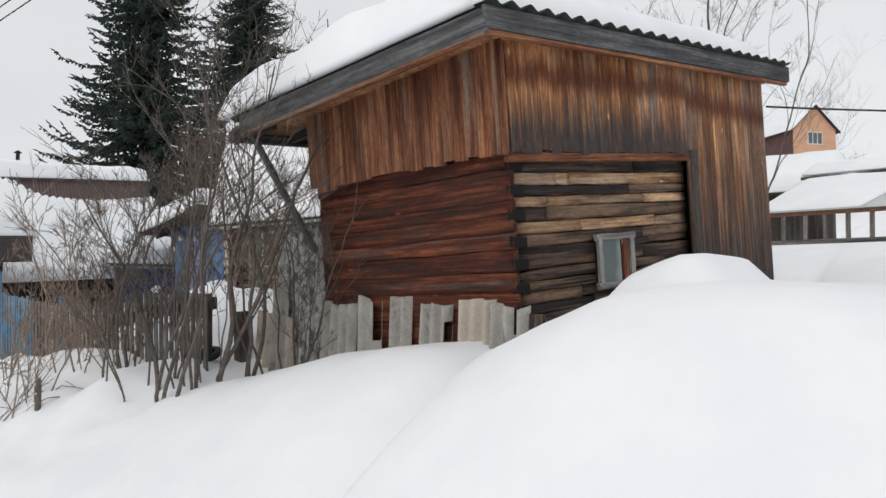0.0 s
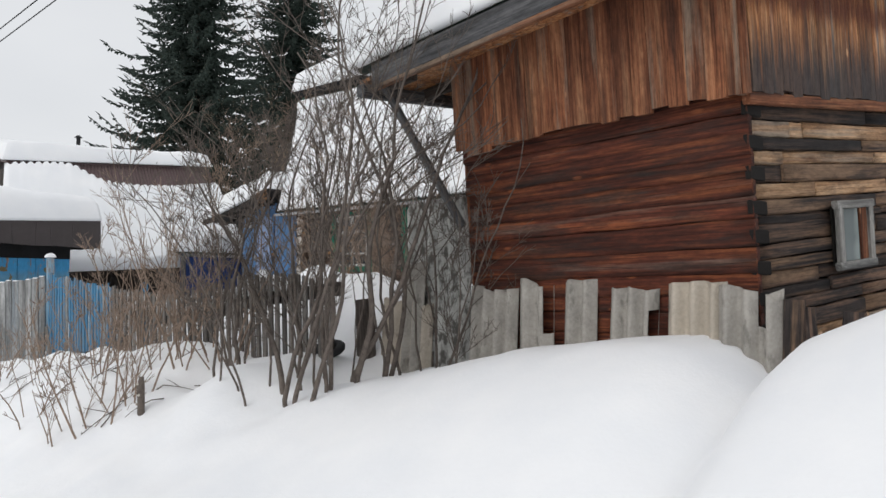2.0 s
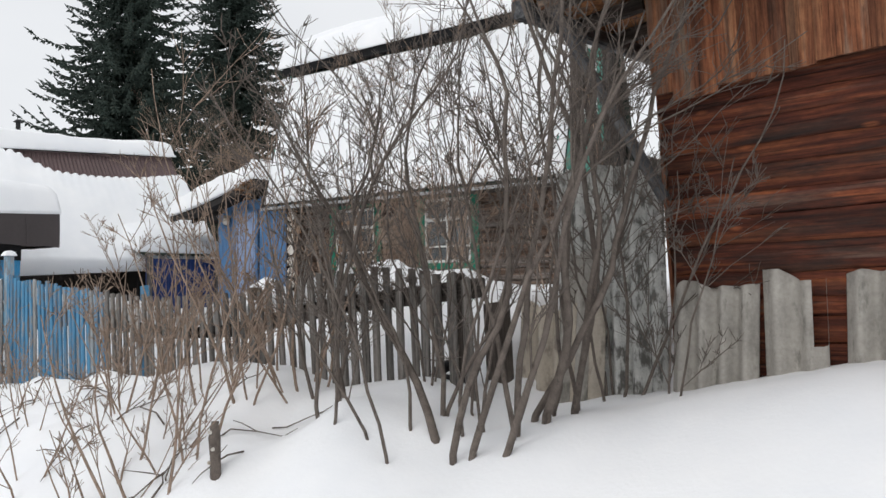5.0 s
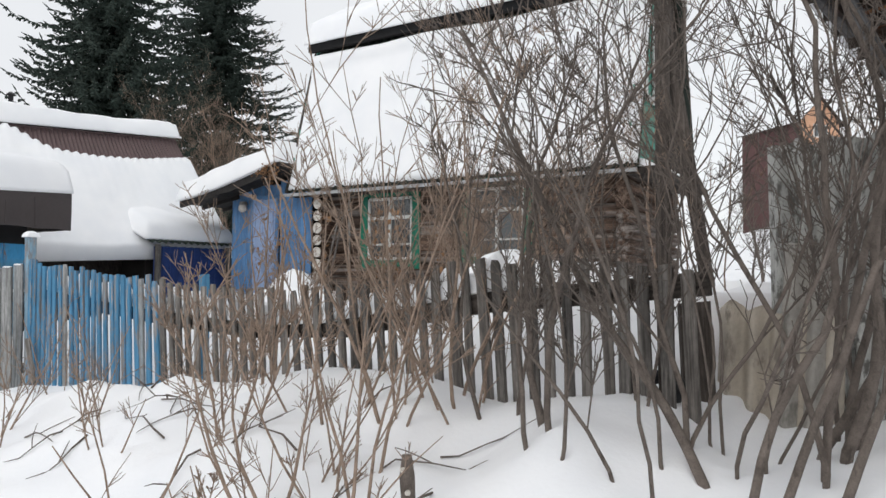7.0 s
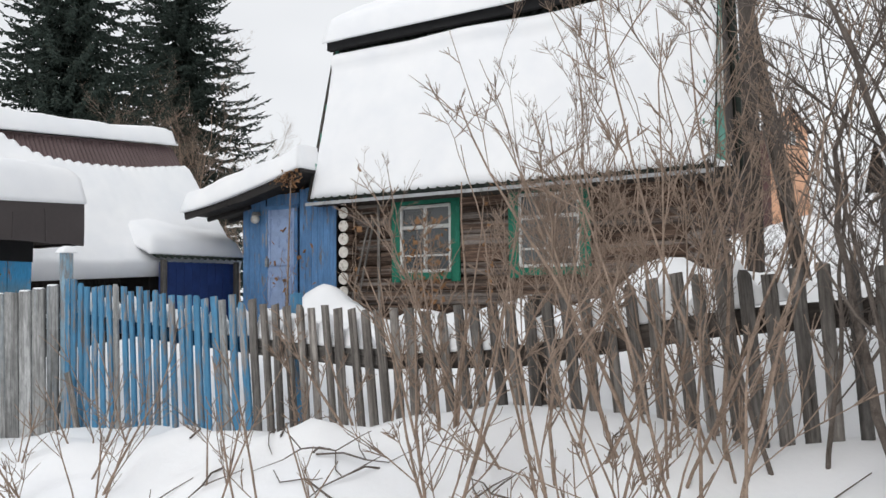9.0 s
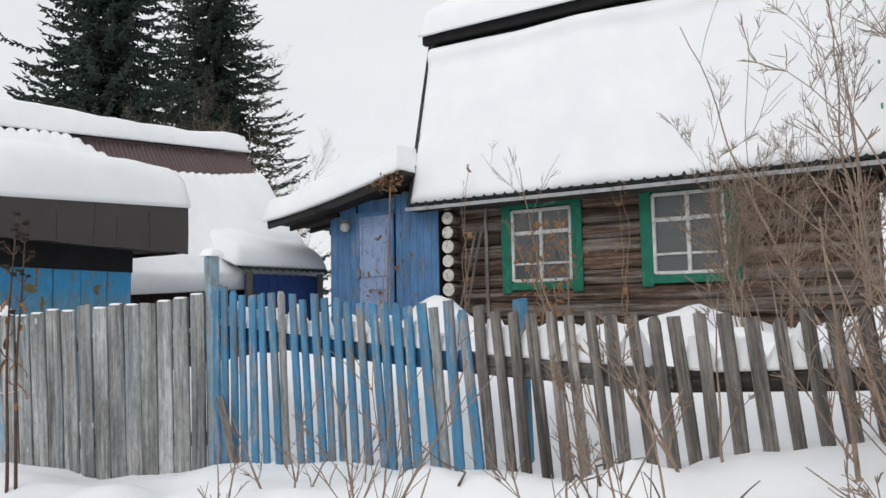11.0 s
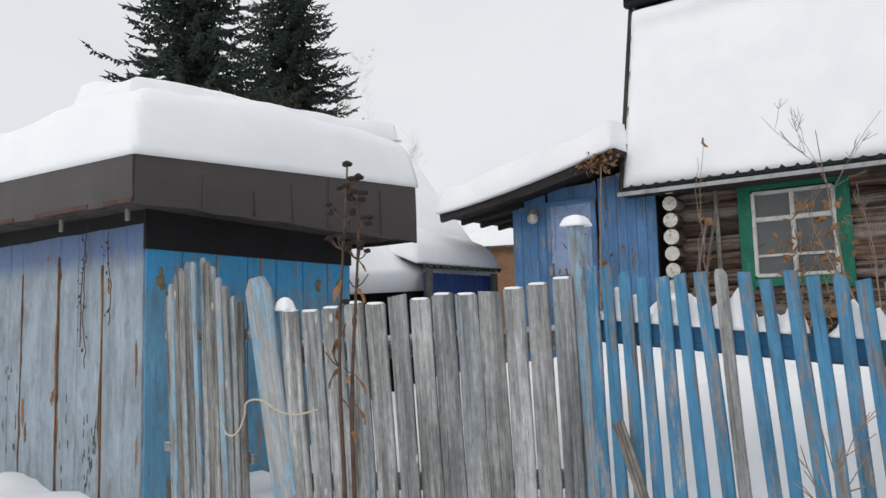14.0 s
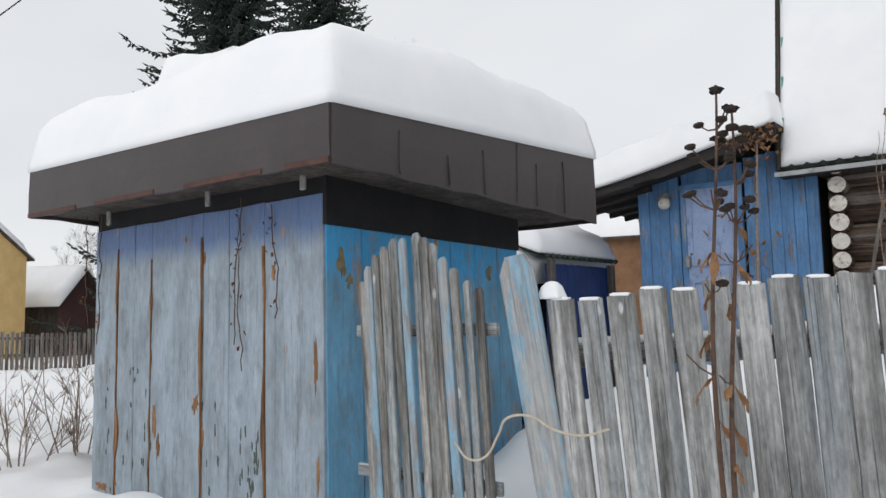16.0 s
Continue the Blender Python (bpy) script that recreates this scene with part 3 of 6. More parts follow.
    for a, b in (((w0, z0), (w0, z1)), ((w1, z0 + 0.04), (w1, z1 + 0.04)), ((w0 - 0.012, z1), (w1 + 0.012, z1 + 0.045)), ((w0 - 0.012, z0), (w1 + 0.012, z0 + 0.045))):
        board("window_frame", on_side(a[0], a[1], 0.075), on_side(b[0], b[1], 0.075), 0.055, 0.04, (0.98, -0.17, 0), PALE_FRAME, win)
    part("pane", mesh_box_on_side(w0 + 0.01, w1 - 0.035, z0 + 0.02, z1 - 0.0, 0.055, 0.06), CURTAIN_GLASS, win, "glass pane with a pale striped curtain")
    board("shutter", on_side(w1 - 0.02, z0 + 0.02, 0.062), on_side(w1 - 0.02, z1 + 0.02, 0.062), 0.09, 0.02, (0.98, -0.17, 0), BARN_PLANK, win)
    # roof deck, fascia and corrugated sheet
    x0, x1, y0, y1 = -8.38, -5.32, 5.46, 9.90
    sk = 0.165

    def rp(u, v, dz=0.0):
        y = lerp(y0, y1, v)
        x = lerp(x0, x1 + sk * (y - y0) * 0.8, u)
        return Vector((x - 0.018 * 1.9, y - 0.05, barn_roof_z(x, y) + dz))

    bm = bmesh.new()
    hexa(bm, [rp(0, 0, 0.02), rp(1, 0, 0.02), rp(1, 1, 0.02), rp(0, 1, 0.02)], [rp(0, 0, 0.05), rp(1, 0, 0.05), rp(1, 1, 0.05), rp(0, 1, 0.05)])
    part("roof_deck", bm, SIDE_PLANK, barn, "bare boards under the eaves")
    for v0 in range(9):
        v = 0.03 + v0 * 0.115
        board("rafter", rp(-0.005, v, -0.03), rp(0.16, v, -0.03), 0.05, 0.09, (0, 0, 1), DARK_WOOD, barn)
    board("fascia", rp(0.06, -0.004, 0.035), rp(1.008, -0.004, 0.035), 0.17, 0.03, (0, -1, 0), FASCIA_WOOD, barn, label="grey weathered fascia board")
    board("fascia", rp(1.006, -0.008, 0.05), rp(1.006, 1.006, 0.05), 0.16, 0.03, (1, 0, 0), FASCIA_WOOD, barn, label="grey weathered fascia board")
    board("fascia_lip", rp(0.06, -0.002, -0.065), rp(1.005, -0.002, -0.065), 0.035, 0.05, (0, -1, 0), BARN_PLANK, barn, label="thin tan lath under the fascia")
    board("fascia_lip", rp(1.0, -0.004, -0.045), rp(1.0, 1.0, -0.045), 0.035, 0.05, (1, 0, 0), BARN_PLANK, barn, label="thin tan lath under the fascia")
    # corrugated sheet, waves across y
    bm = bmesh.new()
    rows = []
    n = 24 * 8
    for i in range(n + 1):
        v = i / n
        wz = 0.022 * math.cos(v * 24 * 2 * math.pi)
        rows.append([(bm.verts.new(rp(u, v, 0.155 + wz)), bm.verts.new(rp(u, v, 0.148 + wz))) for u in (-0.02, 0.5, 1.02)])
    for i in range(n):
        for k in range(2):
            bm.faces.new((rows[i][k][0], rows[i][k + 1][0], rows[i + 1][k + 1][0], rows[i + 1][k][0]))
            bm.faces.new((rows[i][k][1], rows[i + 1][k][1], rows[i + 1][k + 1][1], rows[i][k + 1][1]))
        for k in (0, 2):
            bm.faces.new((rows[i][k][0], rows[i + 1][k][0], rows[i + 1][k][1], rows[i][k][1]))
    part("roof_sheet", bm, SLATE_DARK, barn, "dark mossy corrugated sheet", smooth=True)
    # brace under the low eave
    board("brace", on_street(0.015, 2.02, 0.13), rp(0.06, 0.02, -0.02), 0.06, 0.05, (0, -1, 0), FASCIA_WOOD, barn)
    board("eave_beam", rp(0.02, -0.01, -0.05), rp(0.02, 0.5, -0.05), 0.09, 0.10, (0, 0, 1), FASCIA_WOOD, barn)
    snow_slab("snow_cap", (3.1, 4.5), lambda u, v: rp(lerp(-0.05, 0.965, u), lerp(-0.012, 0.98, v), 0.165), lambda u, v: 0.36 + 0.10 * math.sin(u * 3.1), barn,
              "thick rounded snow lying on the barn roof", nu=44, nv=50, edge=0.30, rough=0.06)


def mesh_box_on_side(f0, f1, z0, z1, o0, o1):
    bm = bmesh.new()
    hexa(bm, [on_side(f0, z0, o0), on_side(f1, z0, o0), on_side(f1, z1, o0), on_side(f0, z1, o0)],
         [on_side(f0, z0, o1), on_side(f1, z0, o1), on_side(f1, z1, o1), on_side(f0, z1, o1)])
    return bm


PALE_FRAME = wood("pale_frame", (0.14, 0.14, 0.14), (0.28, 0.28, 0.27), (0.42, 0.42, 0.41), stained=0.05, vary=0.2)


def curtain_material():
    m, n, l, b = material("curtained_glass", 0.15, 0.0, 0.5)
    wv = n.new("ShaderNodeTexWave")
    wv.inputs["Scale"].default_value, wv.inputs["Distortion"].default_value = 4.0, 1.5
    c = coords(n, l, (1, 1, 1))
    l.new(c.outputs[0], wv.inputs["Vector"])
    r = ramp(n, [(0.2, (0.09, 0.12, 0.12)), (0.8, (0.24, 0.29, 0.28))])
    l.new(wv.outputs["Fac"], r.inputs["Fac"])
    l.new(r.outputs[0], b.inputs["Base Color"])
    return m


CURTAIN_GLASS = curtain_material()
build_barn()


def slate_sheet_mesh(width, height, mat, waves, amp, seed, ragged=0.035, bite=(2, 2, 2, 2)):
    rnd = random.Random(seed)
    bm = bmesh.new()
    nx, nz = waves * 8, 16
    tops = [rnd.uniform(-ragged, ragged) for _ in range(nx // 5 + 2)]
    grid = []
    for j in range(nz + 1):
        row = []
        for i in range(nx + 1):
            u, v = i / nx, j / nz
            k = i / 5
            cut = lerp(tops[int(k)], tops[min(int(k) + 1, len(tops) - 1)], k % 1)
            z = height * v + cut * v
            y = amp * math.cos(u * waves * 2 * math.pi)
            row.append((bm.verts.new((width * (u - 0.5), y, z)), bm.verts.new((width * (u - 0.5), y + 0.008, z))))
        grid.append(row)
    for j in range(nz):
        for i in range(nx):
            if bite[0] <= (i + 0.5) / nx <= bite[1] and bite[2] <= (j + 0.5) / nz <= bite[3]:
                continue
            bm.faces.new((grid[j][i][0], grid[j][i + 1][0], grid[j + 1][i + 1][0], grid[j + 1][i][0]))
            bm.faces.new((grid[j][i][1], grid[j + 1][i][1], grid[j + 1][i + 1][1], grid[j][i + 1][1]))
    for i in range(nx):
        if bite[0] <= (i + 0.5) / nx <= bite[1] and bite[3] >= 1:
            continue
        bm.faces.new((grid[nz][i][0], grid[nz][i + 1][0], grid[nz][i + 1][1], grid[nz][i][1]))
        bm.faces.new((grid[0][i][1], grid[0][i + 1][1], grid[0][i + 1][0], grid[0][i][0]))
    for j in range(nz):
        for i in (0, nx):
            bm.faces.new((grid[j][i][0], grid[j + 1][i][0], grid[j + 1][i][1], grid[j][i][1]))
    return mesh_of(bm, mat, True, "sheet")


def slate_sheet(x0, x1, ztop, y, mat, seed, tilt=0.0, label="", zlow=0.5, bite=(2, 2, 2, 2)):
    w = x1 - x0
    me = slate_sheet_mesh(w, ztop - zlow, mat, max(2, round(w / 0.125)), 0.034, seed, bite=bite)
    ob = put(new("slate_sheet", me), None, pose((x0 + x1) / 2, y, zlow, -2, tilt, 0))
    tagged(ob, label, "slate sheet", "slate sheets against the barn")
    return ob


slate_sheet(-7.77, -7.31, 1.54, 5.93, SLATE, 1, 1.5, "grey corrugated slate sheet leaning on the barn wall")
slate_sheet(-7.245, -6.945, 1.59, 5.92, SLATE, 2, -1.0, "grey corrugated slate sheet with a broken corner", bite=(0.8, 1.0, 0.66, 1.0))
slate_sheet(-6.885, -6.625, 1.61, 5.94, SLATE, 3, 0.5, "narrow grey slate strip leaning on the barn wall")
slate_sheet(-6.53, -6.185, 1.575, 5.92, SLATE, 4, 2.0, "pale corrugated slate sheet with a ragged edge", bite=(0.86, 1.0, 0.6, 0.86))
slate_sheet(-6.085, -5.715, 1.575, 5.90, SLATE_WARM, 5, 0.5, "warm grey broken slate sheet with deep waves")
slate_sheet(-5.74, -5.37, 1.56, 5.86, SLATE, 6, 0.0, "pale grey slate sheet with a notched edge", bite=(0.62, 0.78, 0.80, 1.0))
for px, ph, pt in ((-5.34, 1.50, 2), (-5.20, 1.46, -4), (-5.08, 1.44, 3)):
    plank = put(new("loose_plank", board_mesh(0.11, 0.05, ph - 0.5, BLACK_LOG, seed=pt)), None, pose(px, 5.88 + 0.3 * (px + 5.34), 0.5, -3, pt, 10))
    tagged(plank, "short charred plank standing at the barn corner", "plank", "planks at the barn corner")
slate_sheet(-8.80, -8.20, 1.42, 5.93, SLATE_WARM, 8, 2.0, "low mossy slate sheet standing beside a dark post")
slate_sheet(-8.50, -8.28, 1.75, 5.88, SLATE, 9, 3.0, "narrow grey slate strip with a nail hole")
stump_post = thing("old_post", (-8.83, 5.85, 0.6), "short thick dark wooden post at the fence end", "post")
board("shaft", (-8.80, 5.84, 0.3), (-8.86, 5.84, 1.44), 0.15, 0.13, (0, -1, 0), DARK_WOOD, stump_post)
slate_sheet(-8.50, -7.79, 2.29, 5.99, PEELED, 7, -1.5, "tall slate sheet with peeling whitewash beside the barn")


# ---- fences ----
FX0, FX1 = -14.97, -8.72
FENCE_TOP = ((-14.97, 1.70), (-13.85, 1.605), (-12.9, 1.545), (-12.2, 1.495), (-11.6, 1.46), (-11.1, 1.49), (-10.6, 1.555), (-9.95, 1.64), (-9.35, 1.68), (-8.95, 1.645), (-8.7, 1.60))
RAIL_DROP = ((-14.97, 0.29), (-12.95, 0.305), (-11.77, 0.285), (-10.92, 0.28), (-9.9, 0.225), (-9.3, 0.16), (-8.72, 0.06))


def fence_y(x):
    return lerp(5.27, 5.38, (x - FX0) / (FX1 - FX0))


def fence_top(x):
    return table(x, FENCE_TOP)


def rail_z(x):
    return table(x, FENCE_TOP) - table(x, RAIL_DROP)


def build_picket_fence():
    rnd = random.Random(8)
    fence = thing("picket_fence", (-12, 5.3, 0.8), "old leaning picket fence, blue painted and then bare grey", "fence")
    x, i = FX0 + 0.09, 0
    while x < FX1:
        blue = x < -12.87 and not (rnd.random() < 0.07)
        top = fence_top(x) + rnd.uniform(-0.025, 0.025)
        ln = lerp(0.04, 0.09, step(-15, -12.6, x)) + rnd.uniform(-0.025, 0.025) - 0.05 * step(-11, -9, x)
        low = 0.25
        y = fence_y(x)
        board("picket", (x + ln * (top - low), y - 0.035, low), (x, y - 0.035, top), 0.056 + rnd.uniform(-0.006, 0.007), 0.022, (0, -1, 0), FENCE_BLUE if blue else (GATE_GREY if x < -12.87 else FENCE_GREY), fence, "round" if i % 5 == 2 else "flat", seed=i % 6)
        x += (0.091 if x < -12.87 else 0.103) + rnd.uniform(-0.010, 0.012)
        i += 1
    # one stout rail behind the pickets, sagging with them
    for a, b, mat in ((FX0, -13.9, RAIL_BLUE), (-13.9, -12.87, RAIL_BLUE), (-12.87, -11.8, FENCE_GREY), (-11.8, -10.9, DARK_WOOD), (-10.9, -9.9, DARK_WOOD), (-9.9, -8.66, DARK_WOOD)):
        board("rail", (a, fence_y(a) + 0.02, rail_z(a)), (b + 0.015, fence_y(b) + 0.02, rail_z(b)), 0.05, 0.115, (0, 0, 1), mat, fence)
    for px, dy, top, mat in ((-12.70, 0.30, 1.575, FENCE_BLUE), (-10.8, 0.09, 1.55, DARK_WOOD), (-8.85, 0.09, 1.62, DARK_WOOD)):
        board("post", (px, fence_y(px) + dy, 0.1), (px - 0.03, fence_y(px) + dy, top), 0.07, 0.07, (0, -1, 0), mat, fence)
    board("broken_board", (-14.58, 5.18, 0.45), (-14.74, 5.16, 0.98), 0.055, 0.02, (0.2, -1, 0), FENCE_GREY, fence, label="broken brown board leaning on the pickets")
    # snow lying along the upper rail
    segs = [(FX0 + 0.05, -13.95), (-13.85, -12.95), (-12.8, -11.9), (-11.75, -10.95), (-10.85, -9.6)]
    for a, b in segs:
        snow_slab("snow_ridge", (b - a, 0.16), lambda u, v, a=a, b=b: (lerp(a, b, u), fence_y(lerp(a, b, u)) - 0.015 + 0.15 * v, rail_z(lerp(a, b, u)) + 0.052), lambda u, v, a=a: (0.13 if a > -13 else 0.10) + 0.05 * math.sin(u * 23 + a) + 0.035 * math.sin(u * 51 + a * 2), None,
                  "narrow ridge of snow along the fence rail", nu=30, nv=5, edge=0.05, rough=0.03)


build_picket_fence()


def build_gate_fence():
    rnd = random.Random(12)
    fence = thing("board_fence", (-15.7, 4.95, 0.5), "fence panel of wide grey weathered boards", "fence")
    a, b = Vector((-16.40, 4.58, 0)), Vector((-14.95, 5.25, 0))
    face = Vector((b.y - a.y, -(b.x - a.x), 0)).normalized()
    n = 13
    for i in range(n):
        f = (i + 0.3) / n
        p = a.lerp(b, f) + face * 0.03
        top = lerp(1.54, 1.66, f) + rnd.uniform(-0.02, 0.02)
        ln = lerp(0.10, 0.03, f)
        board("board", (p.x + ln, p.y + ln * 0.4, 0.15), (p.x, p.y, top), 0.110 + rnd.uniform(-0.010, 0.008), 0.024, face, GATE_GREY, fence, seed=i % 6)
        if rnd.random() < 0.7:
            snow_slab("snow_tip", (0.08, 0.03), lambda u, v, p=p, top=top: (p.x + 0.07 * (u - 0.5), p.y + 0.028 * (v - 0.5) + 0.03 * (u - 0.5), top - 0.004), lambda u, v: 0.016, None, "thin snow on a board top", nu=6, nv=3, edge=0.02, rough=0.0)
    for z in (0.62, 1.30):
        board("rail", (a.x, a.y + 0.03, z), (b.x, b.y + 0.03, z + 0.06), 0.04, 0.09, (0, 0, 1), GATE_GREY, fence)
    snow_slab("snow_ridge", (1.5, 0.08), lambda u, v: (lerp(a.x, b.x, u) - 0.03 * v, lerp(a.y, b.y, u) + 0.015 + 0.06 * v, lerp(1.345, 1.405, u)), lambda u, v: 0.03, None, "thin snow along a fence rail", nu=30, nv=3, edge=0.02, rough=0.02)
    snow_slab("snow_tip", (0.11, 0.08), lambda u, v: (a.x - 0.04 + 0.10 * u, a.y - 0.05 + 0.07 * v, 1.545), lambda u, v: 0.075, None, "round lump of snow on a board top", nu=8, nv=8, edge=0.05, rough=0.0)
    # tall square post
    post = thing("fence_post", (-14.97, 5.27, 0.4), "square post, pale blue paint worn to grey, capped with snow", "post")
    board("shaft", (-14.93, 5.29, 0.1), (-14.97, 5.27, 1.93), 0.085, 0.085, face, PALE_BLUE_WOOD, post)
    snow_slab("snow_tip", (0.12, 0.12), lambda u, v: (-15.03 + 0.12 * u, 5.21 + 0.12 * v, 1.925), lambda u, v: 0.06, None, "small cone of snow on the post", nu=8, nv=8, edge=0.06, rough=0.0)
    # round-topped gate post, leaning
    gp = thing("gate_post", (-16.45, 4.5, 0.3), "thick pale blue leaning gate post with a rounded top", "post")
    board("shaft", (-16.33, 4.60, 0.1), (-16.51, 4.47, 1.73), 0.145, 0.045, face, PALE_BLUE_WOOD, gp, "round")


build_gate_fence()


def build_wicket():
    rnd = random.Random(5)
    gate = thing("wicket_gate", (-17.15, 4.55, 0.4), "narrow gate of weathered split slats with an arched top", "gate")
    n = 13
    for i in range(n):
        f = i / (n - 1)
        x = lerp(-17.52, -16.77, f)
        top = 1.60 + 0.28 * math.sin(math.pi * min(1, max(0, f * 0.95 + 0.08))) + rnd.uniform(-0.015, 0.015)
        dy = rnd.uniform(-0.012, 0.012)
        board("slat", (x + 0.07 + rnd.uniform(-0.018, 0.018), 4.56 + dy, 0.25), (x + rnd.uniform(-0.008, 0.008), 4.54 + dy, top), 0.047 + rnd.uniform(-0.009, 0.008), 0.022, (0.1, -1, 0), PALE_BLUE_WOOD if i % 4 == 1 else SLAT_GREY, gate, "round", seed=i % 6)
    for z in (0.72, 1.42):
        board("rail", (-17.58, 4.585, z), (-16.70, 4.60, z), 0.03, 0.06, (0, 0, 1), GATE_GREY, gate)


SLAT_GREY = wood("slat_grey", (0.06, 0.055, 0.05), (0.17, 0.168, 0.16), (0.33, 0.335, 0.33), stain=(0.045, 0.04, 0.035), stained=0.38, vary=0.4, silver=(0.30, 0.34, 0.36), silvered=0.25, knots=0.3)
build_wicket()


# ---- blue shed ----
SA, SB, SCN, SD = Vector((-17.80, 4.54, 0)), Vector((-20.18, 4.42, 0)), Vector((-17.93, 6.55, 0)), Vector((-20.32, 6.45, 0))


def build_shed():
    rnd = random.Random(9)
    shed = thing("shed", (-19, 5.5, 0.3), "small blue board shed with a wide brown metal eave", "shed")
    # solid filler whose near-black colour paints the shade between the shed boards
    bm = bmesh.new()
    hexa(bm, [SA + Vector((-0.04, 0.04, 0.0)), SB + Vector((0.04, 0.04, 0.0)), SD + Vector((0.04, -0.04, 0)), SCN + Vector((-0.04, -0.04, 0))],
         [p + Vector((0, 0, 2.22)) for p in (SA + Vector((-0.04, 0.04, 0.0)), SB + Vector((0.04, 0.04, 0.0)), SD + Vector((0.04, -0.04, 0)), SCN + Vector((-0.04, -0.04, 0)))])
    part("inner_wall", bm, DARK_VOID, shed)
    widths = [0.31, 0.21, 0.21, 0.57, 0.26, 0.33, 0.48]
    tot, acc = sum(widths), 0
    for i, w in enumerate(widths):
        f = (acc + w / 2) / tot
        acc += w
        p = SB.lerp(SA, f)
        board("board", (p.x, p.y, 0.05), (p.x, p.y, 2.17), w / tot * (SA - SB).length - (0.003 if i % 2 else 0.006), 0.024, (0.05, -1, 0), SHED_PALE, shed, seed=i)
        if i in (0, 2, 3, 5):
            # bare wood where the paint has flaked off along the joint, wider in places
            sx = p.x + w / tot * (SA - SB).length / 2 - (0.02 if i == 6 else 0)
            bm = bmesh.new()
            prev = None
            for k in range(81):
                z = lerp(0.06, 2.02 - 0.05 * (i % 3), k / 80)
                wl = 0.0015 + 0.020 * max(0, noise.noise((z * 5.2, i * 3.7, 0.0)) + 0.05) + 0.060 * max(0, noise.noise((z * 2.0, i * 5.1, 2.0)) - 0.15)
                wr = 0.001 + 0.020 * max(0, noise.noise((z * 5.2, i * 3.7, 7.0)) + 0.02) + 0.075 * max(0, noise.noise((z * 2.0, i * 5.1, 9.0)) - 0.2)
                ring = [bm.verts.new((sx - wl, p.y - 0.014, z)), bm.verts.new((sx + wr, p.y - 0.013, z)), bm.verts.new((sx + wr, p.y + 0.0, z)), bm.verts.new((sx - wl, p.y + 0.0, z))]
                if prev:
                    for q in range(4):
                        bm.faces.new((prev[q], prev[(q + 1) % 4], ring[(q + 1) % 4], ring[q]))
                else:
                    bm.faces.new(ring)
                prev = ring
            bm.faces.new(prev[::-1])
            part("seam", bm, SEAM_WOOD, shed, "bare orange wood along a board seam")
    n = 7
    for i in range(n):
        f = (i + 0.5) / n
        p = SA.lerp(SCN, f)
        board("board", (p.x, p.y, 0.05), (p.x, p.y, 2.10), 2.0 / n - 0.003, 0.022, (1, 0.06, 0), SHED_BLUE, shed, seed=i % 4)
    for p, q in ((SA, SCN),):
        bm = bmesh.new()
        hexa(bm, [p + Vector((0.0, -0.01, 2.0)), q + Vector((0, 0, 1.98)), q + Vector((0.03, 0, 1.98)), p + Vector((0.03, -0.01, 2.0))],
             [p + Vector((0.0, -0.01, 2.34)), q + Vector((0, 0, 2.30)), q + Vector((0.03, 0, 2.30)), p + Vector((0.03, -0.01, 2.34))])
        part("felt_strip", bm, BLACK_FELT, shed, "black tar felt under the eave")
    bm = bmesh.new()
    hexa(bm, [SB + Vector((0, -0.0, 2.15)), SA + Vector((0, 0, 2.15)), SA + Vector((0, 0.05, 2.15)), SB + Vector((0, 0.05, 2.15))],
         [SB + Vector((0, -0.0, 2.33)), SA + Vector((0, 0, 2.33)), SA + Vector((0, 0.05, 2.33)), SB + Vector((0, 0.05, 2.33))])
    part("felt_strip", bm, BLACK_FELT, shed, "black tar felt under the eave")
    ra, rb, rc, rd = Vector((-17.40, 4.24, 0)), Vector((-20.48, 4.06, 0)), Vector((-17.43, 6.88, 0)), Vector((-20.62, 6.80, 0))
    zl = {0: (2.24, 2.53), 1: (2.28, 2.61), 2: (2.17, 2.66), 3: (2.2, 2.66)}
    bm = bmesh.new()
    hexa(bm, [Vector((p.x, p.y, z[0] + 0.03)) for p, z in ((ra, zl[0]), (rb, zl[1]), (rd, zl[3]), (rc, zl[2]))], [Vector((p.x, p.y, z[1] - 0.01)) for p, z in ((ra, zl[0]), (rb, zl[1]), (rd, zl[3]), (rc, zl[2]))])
    part("roof_deck", bm, DARK_WOOD, shed, "dark boards under the eave")

    def strip(p, q, zp, zq, out):
        m = bmesh.new()
        nseg = 14
        prev = None
        for i in range(nseg + 1):
            f = i / nseg
            c = p.lerp(q, f)
            wv = rnd.uniform(-0.006, 0.006)
            lo, hi = lerp(zp[0], zq[0], f) + rnd.uniform(-0.01, 0.006), lerp(zp[1], zq[1], f)
            ring = [m.verts.new(c + out * (0.012 + wv) + Vector((0, 0, lo))), m.verts.new(c + out * (0.016 + wv * 0.4) + Vector((0, 0, (lo + hi) / 2))), m.verts.new(c + out * 0.012 + Vector((0, 0, hi))),
                    m.verts.new(c + out * -0.004 + Vector((0, 0, hi))), m.verts.new(c + out * -0.004 + Vector((0, 0, lo)))]
            if prev:
                for k in range(5):
                    m.faces.new((prev[k], prev[(k + 1) % 5], ring[(k + 1) % 5], ring[k]))
            else:
                m.faces.new(ring)
            prev = ring
        m.faces.new(prev[::-1])
        part("fascia", m, FASCIA_METAL, shed, "brown sheet metal fascia")

